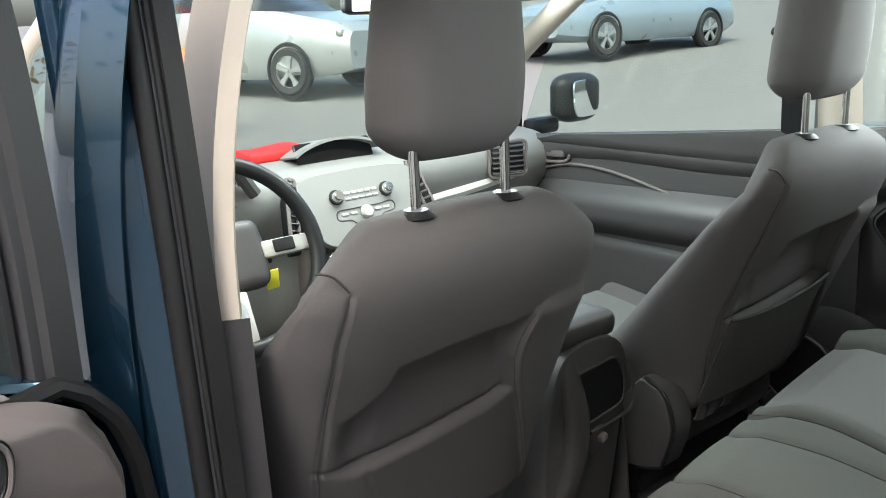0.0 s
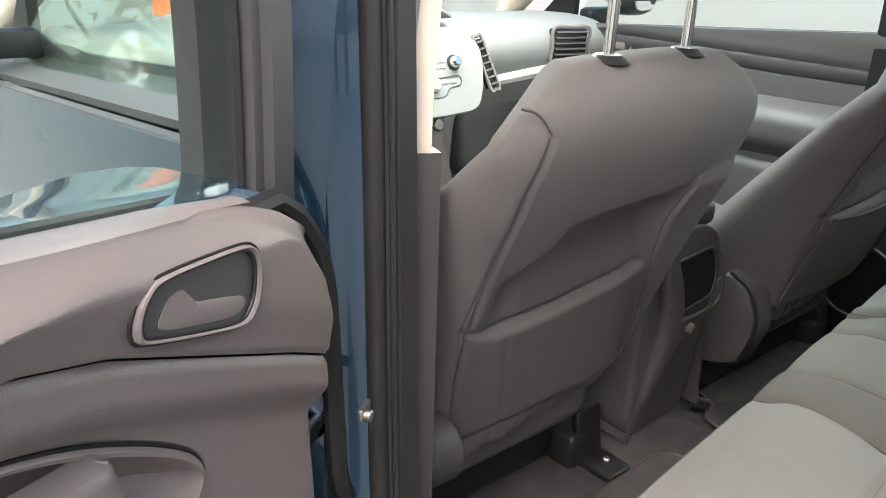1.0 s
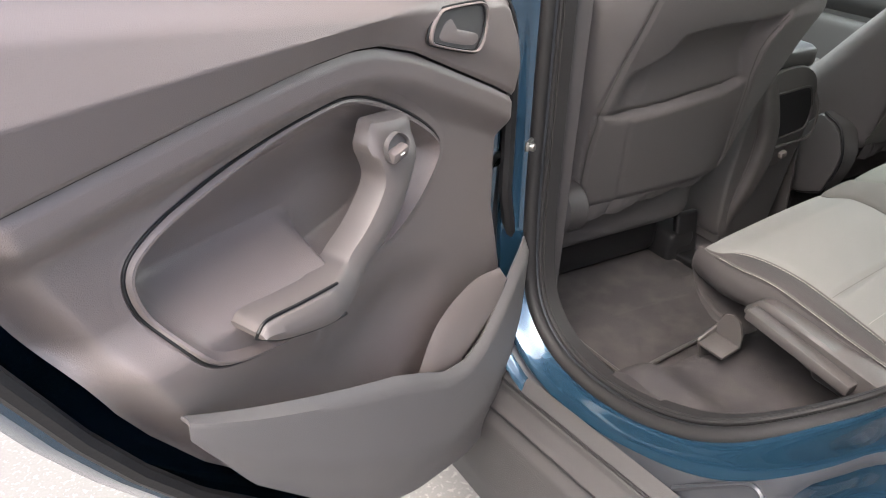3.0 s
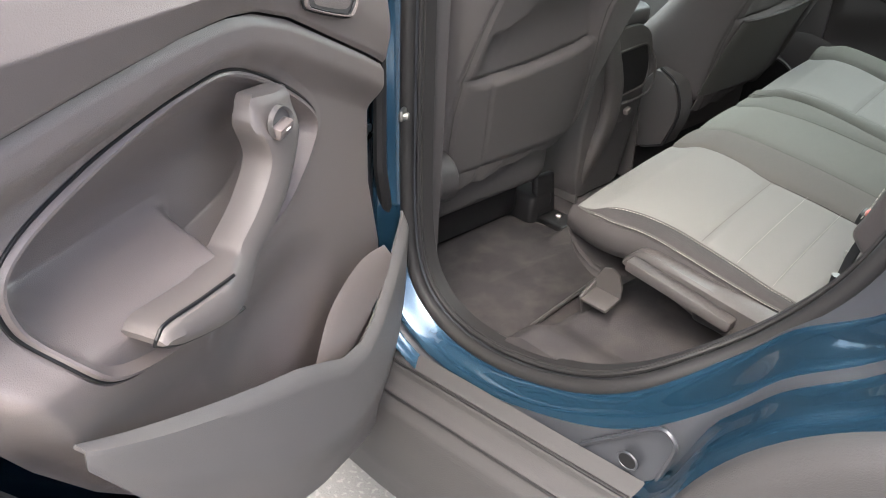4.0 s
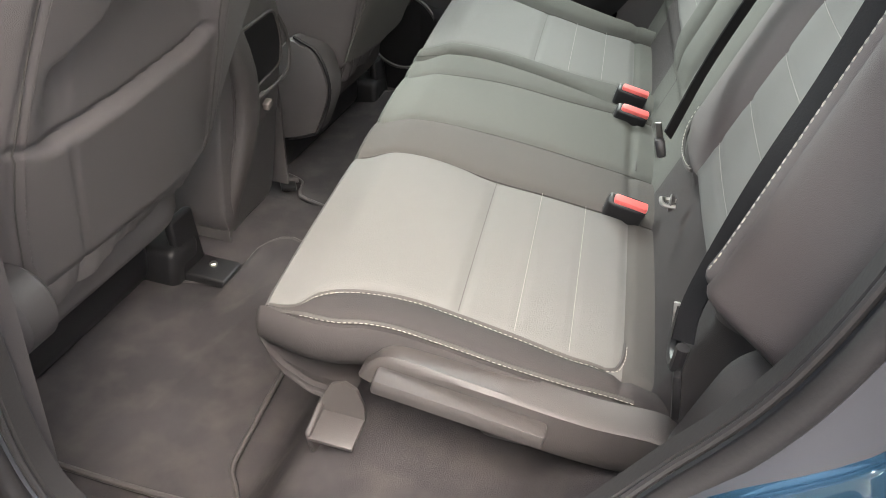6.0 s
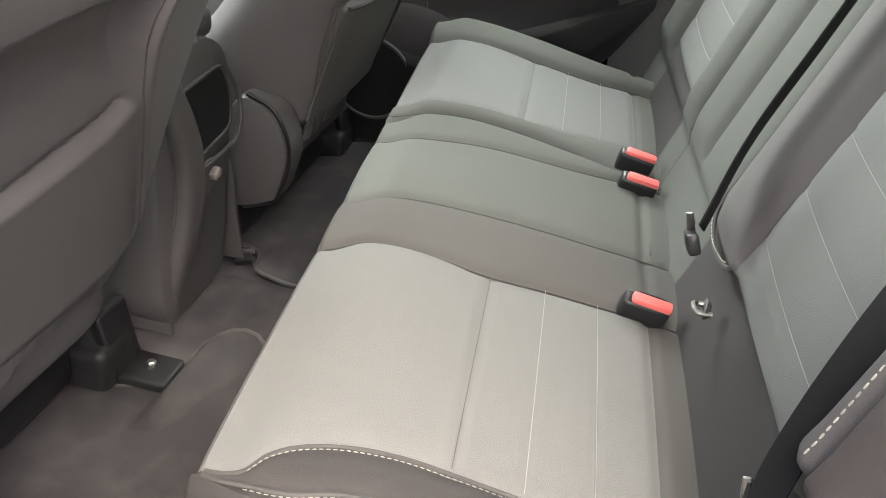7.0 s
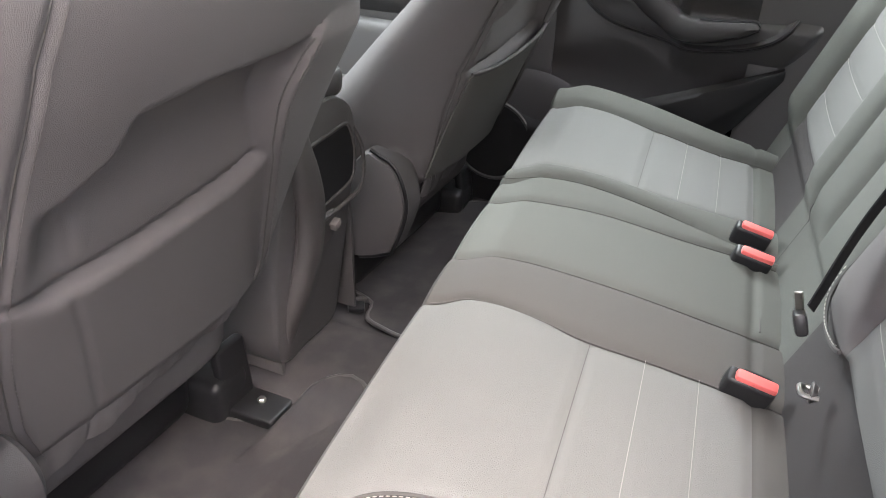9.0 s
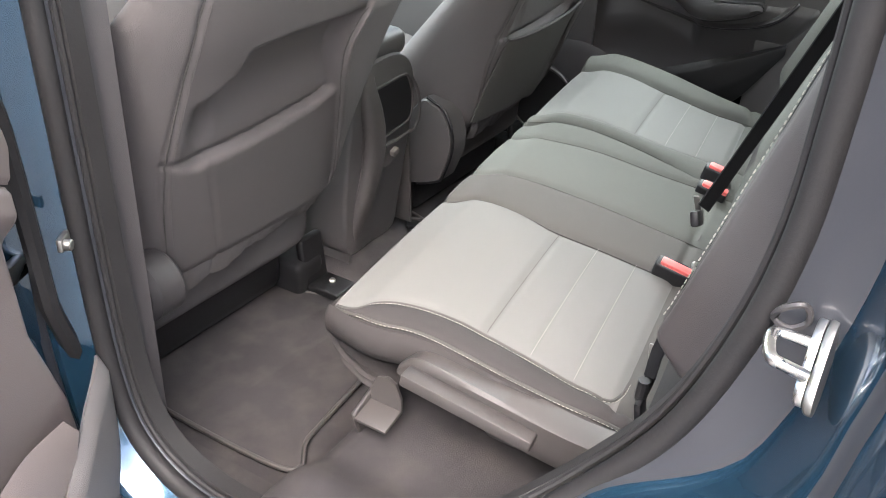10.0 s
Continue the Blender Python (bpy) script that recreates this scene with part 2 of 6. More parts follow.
def pillow(size, r, div, shape=None, power=1.0):
    """A finely divided rounded box; shape maps each point (x, y, z) to its place."""
    bm = bmesh.new()
    hx, hy, hz = [s / 2 for s in size]
    nx, ny, nz = div
    cell = {}

    def vert(i, j, k):
        key = (i, j, k)
        if key not in cell:
            p = Vector(((2 * i / nx - 1) * hx, (2 * j / ny - 1) * hy, (2 * k / nz - 1) * hz))
            q = Vector((max(-hx + r, min(hx - r, p.x)), max(-hy + r, min(hy - r, p.y)), max(-hz + r, min(hz - r, p.z))))
            if (p - q).length > 1e-9:
                p = q + (p - q).normalized() * r
            cell[key] = bm.verts.new(Vector(shape(p.x, p.y, p.z)) if shape else p)
        return cell[key]

    def quad(*c):
        bm.faces.new([vert(*v) for v in c])

    for i in range(nx):
        for j in range(ny):
            for k in (0, nz):
                quad((i, j, k), (i + 1, j, k), (i + 1, j + 1, k), (i, j + 1, k))
    for i in range(nx):
        for k in range(nz):
            for j in (0, ny):
                quad((i, j, k), (i + 1, j, k), (i + 1, j, k + 1), (i, j, k + 1))
    for j in range(ny):
        for k in range(nz):
            for i in (0, nx):
                quad((i, j, k), (i, j + 1, k), (i, j + 1, k + 1), (i, j, k + 1))
    return bm


def sheet(f, nu, nv, thick=0.0):
    """A grid of points f(u, v), u and v from 0 to 1; with thick, closed behind by that much along its normals."""
    grid = [[Vector(f(i / nu, j / nv)) for j in range(nv + 1)] for i in range(nu + 1)]
    bm = bmesh.new()
    top = [[bm.verts.new(p) for p in row] for row in grid]
    for i in range(nu):
        for j in range(nv):
            bm.faces.new((top[i][j], top[i + 1][j], top[i + 1][j + 1], top[i][j + 1]))
    if thick:
        bm.normal_update()
        back = [[bm.verts.new(v.co - v.normal * thick) for v in row] for row in top]
        for i in range(nu):
            for j in range(nv):
                bm.faces.new((back[i][j], back[i][j + 1], back[i + 1][j + 1], back[i + 1][j]))
        rim = [(i, 0) for i in range(nu)] + [(nu, j) for j in range(nv)] + [(i, nv) for i in range(nu, 0, -1)] + [(0, j) for j in range(nv, 0, -1)]
        for a, b in zip(rim, rim[1:] + rim[:1]):
            bm.faces.new((top[a[0]][a[1]], top[b[0]][b[1]], back[b[0]][b[1]], back[a[0]][a[1]]))
    return bm


def disc(r, depth, at, turn=(0, 0, 0), n=24, r2=None, bm=None):
    """A short cylinder along its own z, with eased rims."""
    r2 = r if r2 is None else r2
    e = min(depth * 0.25, min(r, r2) * 0.2)
    m = pose(*at, *turn)
    rows = []
    for rad, z in ((r - e, 0), (r, e), (r2, depth - e), (r2 - e, depth)):
        rows.append([m @ Vector((rad * math.cos(a), rad * math.sin(a), z)) for a in np.linspace(0, 2 * math.pi, n, endpoint=False)])
    return rings(rows, True, True, bm)


def plate(outline, depth, bm=None, m=None, ease=0.002):
    """A flat plate with an outline in x, y, standing up by depth, its upper rim eased."""
    o = np.array(outline, float)
    c = o.mean(0)
    m = m or Matrix()
    rows = []
    for s, z in ((0, 0), (0, depth - ease), (ease, depth)):
        rows.append([m @ Vector((*(p - (p - c) / max(1e-6, np.linalg.norm(p - c)) * s), z)) for p in o])
    return rings(rows, True, True, bm)


def dashes(line, on=0.0034, off=0.0020, r=0.00055):
    """Separate stitches along a line of points."""
    p = np.array(line, float)
    run = np.r_[0, np.cumsum(np.linalg.norm(np.diff(p, axis=0), axis=1))]
    at = lambda s: [np.interp(s, run, p[:, k]) for k in range(3)]
    bm, s = bmesh.new(), 0.0
    while s + on < run[-1]:
        tube([at(s), at(s + on / 2), at(s + on)], [r * 0.7, r, r * 0.7], 5, bm)
        s += on + off
    return bm


def bumpy(d, width):
    """1 at d = 0, fading to 0 at width."""
    return max(0.0, 1 - (d / width) ** 2) ** 2


def ease(a, b, x):
    t = max(0.0, min(1.0, (x - a) / (b - a)))
    return t * t * (3 - 2 * t)


# ---- ground ----
def ground_height(x, y):
    """The lot climbs gently away from the car's front right."""
    along = 0.75 * x + 0.66 * y
    return 0.065 * (math.sqrt((max(0.0, min(along, 40.0) - 2.0)) ** 2 + 0.6) - math.sqrt(0.6)) if along > 2 else 0.0


def ground():
    def at(u, v):
        x, y = (abs(2 * u - 1) ** 2.2) * math.copysign(400, 2 * u - 1), (abs(2 * v - 1) ** 2.2) * math.copysign(400, 2 * v - 1)
        return x, y, ground_height(x, y)

    tagged(part("ground", sheet(at, 120, 120, 0.3), ASPHALT), "worn pale grey asphalt of a car lot", "ground", kind="structure")


ground()

# ---- the car's shell ----
CAR = thing("car", (0, 0, 0), "dark blue metallic compact SUV parked with its rear door open", "car")
OPENING = [(-0.062, 1.24), (-0.072, 1.08), (-0.080, 0.92), (-0.090, 0.75), (-0.104, 0.655), (-0.13, 0.60), (-0.18, 0.566), (-0.25, 0.555), (-0.33, 0.565),
           (-0.41, 0.592), (-0.48, 0.632), (-0.55, 0.688), (-0.615, 0.755), (-0.674, 0.850), (-0.708, 0.95), (-0.723, 1.04), (-0.724, 1.13),
           (-0.722, 1.21), (-0.716, 1.34), (-0.69, 1.45), (-0.62, 1.545), (-0.45, 1.58), (-0.20, 1.585), (-0.07, 1.56), (-0.045, 1.47), (-0.055, 1.34)]
RIM = spline(OPENING, 160, True)


def rim_out(i):
    """The outward direction of the opening's rim, in y, z."""
    t = RIM[(i + 2) % len(RIM)] - RIM[i - 2]
    return np.array([t[1], -t[0]]) / np.linalg.norm(t) * OUT


OUT = 1.0
if np.dot(rim_out(40), RIM[40] - RIM.mean(0)) < 0:
    OUT = -1.0
ARCH = np.array([-1.02, 0.50])


def side_weight(i):
    """How far round the rim lies on the rear leg of the opening: 0 at the sill and front pillar, 1 behind."""
    y, z = RIM[i]
    return ease(-0.36, -0.60, y) if z < 1.3 else ease(-0.3, -0.6, y)


def inset(i):
    """The rear leg of the opening lies further in than its sill."""
    return 0.068 * ease(0.60, 0.78, RIM[i][1]) * side_weight(i)


def jamb_steps(i):
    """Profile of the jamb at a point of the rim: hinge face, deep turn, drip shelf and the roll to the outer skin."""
    w = side_weight(i)
    y, z = RIM[i]
    q = inset(i)
    face = 0.004 * (1 - w) + w * (0.006 + 0.049 * ease(0.77, 0.90, z))
    turn = 0.024 * (1 - w) + w * (0.045 - 0.014 * ease(0.62, 0.76, z) - 0.006 * ease(0.74, 0.85, z) - 0.007 * ease(0.93, 1.0, z))
    shelf = 0.009 + (0.058 * bumpy(y + 0.49, 0.14 if y > -0.49 else 0.11) if z < 0.85 else 0)
    roll = 0.008 * (1 - w) + w * 0.014
    out = [(0.0, -0.735 + q), (0.003, -0.750 + q)]
    s, x = 0.003, -0.750 + q
    out += [(s + face * f, x - (0.005 + 0.15 * q) * f) for f in (0.33, 0.66, 1.0)]
    s, x = s + face, x - 0.005 - 0.15 * q
    out += [(s + turn * f, x - (0.040 + 0.50 * q) * ease(0, 1, f)) for f in np.linspace(0.12, 1, 8)]
    s, x = s + turn, x - 0.040 - 0.50 * q
    out += [(s + shelf * f, x - (0.006 + 0.10 * q) * f + 0.0025 * math.sin(math.pi * f)) for f in (0.12, 0.3, 0.5, 0.7, 0.88, 1.0)]
    s, x = s + shelf, x - 0.006 - 0.10 * q
    out += [(s + roll * f, x + (-0.820 - 0.010 * w - x) * ease(0, 1, f)) for f in (0.2, 0.4, 0.6, 0.8, 1.0)]
    return out


def jamb():
    """The painted door jamb all round the opening, from the seal's flange to the outer skin."""
    steps = [jamb_steps(i) for i in range(len(RIM))]
    rows = []
    for k in range(len(steps[0])):
        rows.append([(steps[i][k][1], *(RIM[i] + rim_out(i) * steps[i][k][0])) for i in range(len(RIM))])
    # hinge face and shelf get the greyed colour that stands for reflected surroundings
    part("hinge_face", rings(rows[:5], True, False), PAINT_JAMB, CAR, "flat grey blue inner face of the door jamb")
    part("jamb_turn", rings(rows[4:13], True, False), PAINT, CAR, "glossy blue painted door jamb")
    part("drip_shelf", rings(rows[12:19], True, False), PAINT_JAMB, CAR, "grey blue drip shelf of the door jamb")
    part("jamb_roll", rings(rows[18:], True, False), PAINT, CAR)
    # pressed plate with a drain hole, low in the rear corner
    spot = Vector((-0.8035, -0.545, 0.592))
    outline = spline([(-0.478, 0.556), (-0.525, 0.602), (-0.572, 0.646), (-0.592, 0.642), (-0.596, 0.625), (-0.585, 0.575)], 40)
    part("pressed_edge", tube([(-0.799, y, z) for y, z in outline], 0.0035, 6), PAINT_JAMB, CAR, "pressed edge in the painted sill")
    hole = [(spot.x, spot.y + 0.013 * math.cos(a), spot.z - 0.012 + 0.011 * math.sin(a)) for a in np.linspace(0, 2 * math.pi, 28, endpoint=False)]
    part("drain_hole_rim", loop_tube(hole, 0.0016, 6), PAINT_JAMB, CAR)
    # no depth behind the rim: a flat matte black disc paints the hole's shade
    part("drain_hole", rings([hole, [(p[0] - 0.0005, p[1], p[2]) for p in hole]], True, True), WEBBING, CAR, "flat black disc for the drain hole's dark inside")


def quarter():
    """The rear quarter panel behind the opening, with its wheel arch."""
    rim = [i for i in range(len(RIM)) if side_weight(i) > 0.02]
    start = min(rim, key=lambda i: abs(RIM[i][0] + 0.50) + abs(RIM[i][1] - 0.665))
    order = []
    i = start
    while RIM[i % len(RIM)][1] < 1.50 or RIM[i % len(RIM)][0] > -0.3:
        order.append(i % len(RIM))
        i += 1
        if len(order) > 120:
            break
    rows = []
    for s, x in ((0.0, -0.830), (0.006, -0.842), (0.016, -0.848), (0.030, -0.850), (0.06, -0.856), (0.10, -0.866), (0.15, -0.876), (0.22, -0.884), (0.32, -0.886), (0.50, -0.880), (0.8, -0.86), (1.15, -0.80)):
        row = []
        for i in order:
            base = RIM[i] + rim_out(i) * jamb_steps(i)[-1][0]
            y, z = base + rim_out(i) * s
            z = max(z, 0.33)
            gap = np.array([y, z]) - ARCH
            d = np.linalg.norm(gap)
            if d < 0.375:
                y, z = ARCH + gap / d * 0.375
            # a soft crease sweeps round the leg of the opening
            row.append((x - 0.010 * bumpy(s - 0.05, 0.05) - 0.11 * ease(1.1, 1.6, z) * -1, y, z))
        rows.append(row)
    part("quarter_panel", rings(rows, False, False), PAINT, CAR, "glossy blue rear quarter panel")
    arc = [ARCH + 0.375 * np.array([math.cos(a), math.sin(a)]) for a in np.linspace(radians(-12), radians(192), 60)]

    def lip(u, v):
        a = radians(-12 + 204 * u)
        prof = [(0.404, -0.868), (0.400, -0.882), (0.384, -0.892), (0.355, -0.890), (0.338, -0.880), (0.334, -0.80), (0.345, -0.70)]
        k = v * (len(prof) - 1)
        j = min(int(k), len(prof) - 2)
        r = prof[j][0] + (prof[j + 1][0] - prof[j][0]) * (k - j)
        x = prof[j][1] + (prof[j + 1][1] - prof[j][1]) * (k - j)
        return x, ARCH[0] + r * math.cos(a), ARCH[1] + r * math.sin(a)

    part("wheel_arch_cladding", sheet(lip, 60, 18, 0.004), CLADDING, CAR, "grey textured wheel arch cladding")

    def liner(u, v):
        a = radians(-20 + 220 * u)
        return -0.80 + 0.45 * v, ARCH[0] + 0.340 * math.cos(a), ARCH[1] + 0.340 * math.sin(a)

    part("wheel_well_liner", sheet(liner, 40, 4, 0.004), BLACK, CAR)


def wheel(y, z, parent, x=-0.74):
    """Tyre, five-spoke rim and hub."""
    prof = [(0.24, -0.10), (0.30, -0.112), (0.335, -0.10), (0.350, -0.075), (0.352, 0), (0.350, 0.075), (0.335, 0.10), (0.30, 0.112), (0.24, 0.10)]
    rows = [[(x + w, y + r * math.cos(a), z + r * math.sin(a)) for r, w in prof] for a in np.linspace(0, 2 * math.pi, 49)]
    hub = part("wheel", rings(rows, False, False), TYRE, parent, "black rubber tyre")
    bm = bmesh.new()
    for k in range(5):
        a = k * 2 * math.pi / 5 + 0.3
        c = Vector((0, math.cos(a), math.sin(a)))
        t = Vector((0, -math.sin(a), math.cos(a)))
        rows = []
        for r, w in ((0.04, 0.035), (0.12, 0.03), (0.2, 0.036), (0.245, 0.05)):
            o = Vector((x - 0.085, y, z)) + c * r
            rows.append([o + t * w, o + t * w * 0.6 + Vector((-0.014, 0, 0)), o - t * w * 0.6 + Vector((-0.014, 0, 0)), o - t * w, o + Vector((0.02, 0, 0))])
        rings(rows, True, True, bm)
    disc(0.05, 0.03, (x - 0.075, y, z), (0, -90, 0), 20, None, bm)
    part("rim", bm, ALLOY, hub, "five-spoke alloy rim")


def shell():
    jamb()
    quarter()
    wheel(-1.02, 0.36, CAR)
    # rubber seal in two beads round the opening
    lip = [(-0.750 + inset(i), *(RIM[i] + rim_out(i) * 0.008)) for i in range(len(RIM))]
    part("door_seal", loop_tube(lip, 0.0108, 12), RUBBER, CAR, "black rubber door seal")
    lip = [(-0.738 + inset(i), *(RIM[i] - rim_out(i) * 0.005)) for i in range(len(RIM))]
    part("seal_lip", loop_tube(lip, 0.0035, 8), RUBBER, CAR)

    # inner trim flange that falls from the seal to the floor and pillars
    rows = []
    for back, x in ((-0.002, -0.738), (0.008, -0.732), (0.008, -0.712)):
        rows.append([(x + inset(i), *(RIM[i] - rim_out(i) * back)) for i in range(len(RIM))])
    part("opening_trim", rings(rows, True, False), RUBBER, CAR)

    # sill: blue step, then the grey cladding below it
    def sill(u, v):
        prof = [(-0.800, 0.520), (-0.818, 0.510), (-0.826, 0.502), (-0.828, 0.492), (-0.842, 0.474), (-0.848, 0.470), (-0.850, 0.462), (-0.860, 0.446), (-0.862, 0.43), (-0.857, 0.33), (-0.83, 0.24), (-0.78, 0.21)]
        k = v * (len(prof) - 1)
        j = min(int(k), len(prof) - 2)
        x, z = [prof[j][n] + (prof[j + 1][n] - prof[j][n]) * (k - j) for n in (0, 1)]
        y = -0.66 + 1.96 * u
        return x, y, z + 0.10 * max(0.0, -0.15 - y)

    part("sill_cladding", sheet(sill, 60, 44, 0.004), CLADDING, CAR, "grey textured plastic sill cladding")

    rise = lambda y: 0.10 * max(0.0, -0.15 - y)
    for x, z, r in ((-0.8235, 0.5065, 0.0026), (-0.8495, 0.4680, 0.0022)):
        part("cladding_joint", tube([(x, y, z + rise(y)) for y in np.linspace(-0.64, 1.05, 40)], r, 6), RUBBER, CAR, "dark joint along the sill cladding")

    def sill_blue(u, v):
        return -0.79 - 0.022 * v, 0.02 + 1.2 * u, 0.525 - 0.02 * v

    part("sill", sheet(sill_blue, 30, 3, 0.004), PAINT, CAR)

    strap_plate = part("check_strap", box((0.024, 0.007, 0.015), (-0.796, -0.116, 0.880), 0.003, 2, (0, 0, 35)), STEEL_DULL, CAR, "dull steel check strap")
    part("strap_bolt", disc(0.006, 0.008, (-0.800, -0.122, 0.880), (90, 0, 35), 10), STEEL_DULL, strap_plate)

    # B-pillar: blue outside, dark and beige trim inside
    def pillar(u, v):
        prof = [(-0.800, -0.075), (-0.835, -0.055), (-0.842, -0.02), (-0.842, 0.02), (-0.80, 0.03)]
        k = v * (len(prof) - 1)
        j = min(int(k), len(prof) - 2)
        x, y = [prof[j][n] + (prof[j + 1][n] - prof[j][n]) * (k - j) for n in (0, 1)]
        z = 0.50 + 1.1 * u
        return x + 0.17 * ease(1.0, 1.75, z) * (z - 1.0), y + 0.03 * (1 - u), z

    part("b_pillar", sheet(pillar, 30, 16, 0.006), PAINT, CAR, "blue painted centre pillar")
    for side in (-1, 1):
        def lower(u, v):
            z = 0.47 + 0.63 * u
            y = -0.065 - 0.02 * (1 - u) + (0.125 + 0.06 * (1 - u)) * v
            return side * (0.708 - 0.016 * math.sin(math.pi * v) * (0.5 + 0.5 * u)), y, z

        part("b_pillar_lower_trim", sheet(lower, 24, 10, 0.03), TRIM_FAR, CAR, "charcoal lower pillar trim")

        def upper(u, v):
            z = 1.095 + 0.48 * u
            y = -0.062 + 0.095 * v + 0.02 * u
            return side * (0.706 - 0.018 * math.sin(math.pi * v) - 0.12 * u * u), y, z

        part("b_pillar_upper_trim", sheet(upper, 24, 10, 0.02), BEIGE, CAR, "pale beige upper pillar trim")
    # right side wall structure seen across the cabin
    def floor_at(u, v):
        x, y = -0.72 + 1.44 * u, -0.95 + 2.3 * v
        return x, y, floor_height(x, y)

    part("floor_carpet", sheet(floor_at, 96, 110, 0.02), CARPET, CAR, "dark grey fitted floor carpet")

    def roof(u, v):
        x, y = -0.62 + 1.24 * u, -1.7 + 2.5 * v
        return x, y, 1.63 - 0.10 * (2 * u - 1) ** 4 - 0.06 * (2 * v - 1) ** 2

    part("roof", sheet(roof, 24, 24, 0.03), BEIGE, CAR, "pale headliner under the roof")
    # far side body and rear closing
    def far_pillar(u, v):
        z = 0.45 + 1.1 * u
        return 0.735 - 0.13 * ease(1.0, 1.6, z), -0.45 - 1.2 * v, z

    part("rear_side_trim", sheet(far_pillar, 20, 12, 0.03), TRIM_DARK, CAR, "charcoal rear side trim")

    def near_rear(u, v):
        z = 0.45 + 1.1 * u
        return -0.650 + 0.10 * ease(1.0, 1.6, z), -0.735 - 0.9 * v + 0.0 * u, z

    part("rear_side_trim", sheet(near_rear, 20, 12, 0.01), TRIM_DARK, CAR)

    def tail(u, v):
        return -0.72 + 1.44 * u, -1.68, 0.4 + 0.75 * v

    part("tailgate_trim", sheet(tail, 8, 8, 0.05), TRIM_DARK, CAR)

    def windscreen(u, v):
        x = (-0.70 + 1.40 * u) * (1 - 0.10 * v)
        return x, 1.42 - 0.75 * v - 0.10 * (2 * u - 1) ** 2, 1.02 + 0.52 * v

    pane = part("windscreen", sheet(windscreen, 16, 12, 0.004), GLASS, CAR, "clear windscreen")
    pane.visible_shadow = False
    for side in (-1, 1):
        foot, head = Vector((side * 0.74, 1.30, 1.03)), Vector((side * 0.56, 0.42, 1.56))
        part("a_pillar_trim", tube([foot.lerp(head, k / 10) + Vector((0, 0, 0.03 * math.sin(math.pi * k / 10))) for k in range(11)], 0.032, 12), BEIGE, CAR, "pale beige windscreen pillar")
        part("roof_rail", tube([(side * 0.56, 0.42, 1.56), (side * 0.57, 0, 1.59), (side * 0.58, -0.8, 1.57), (side * 0.60, -1.6, 1.48)], 0.035, 12), BEIGE, CAR)


def floor_height(x, y):
    """Footwells, the tunnel between them and the raised pan under the rear seat."""
    h = 0.420
    h += 0.06 * ease(0.15, 0.05, abs(x + 0.02))
    h += 0.135 * ease(-0.19, -0.30, y) + 0.05 * ease(-0.5, -0.6, y)
    h += 0.03 * ease(-0.60, -0.68, x) + 0.03 * ease(0.60, 0.68, x)
    h += 0.05 * ease(0.9, 1.3, y)
    return h



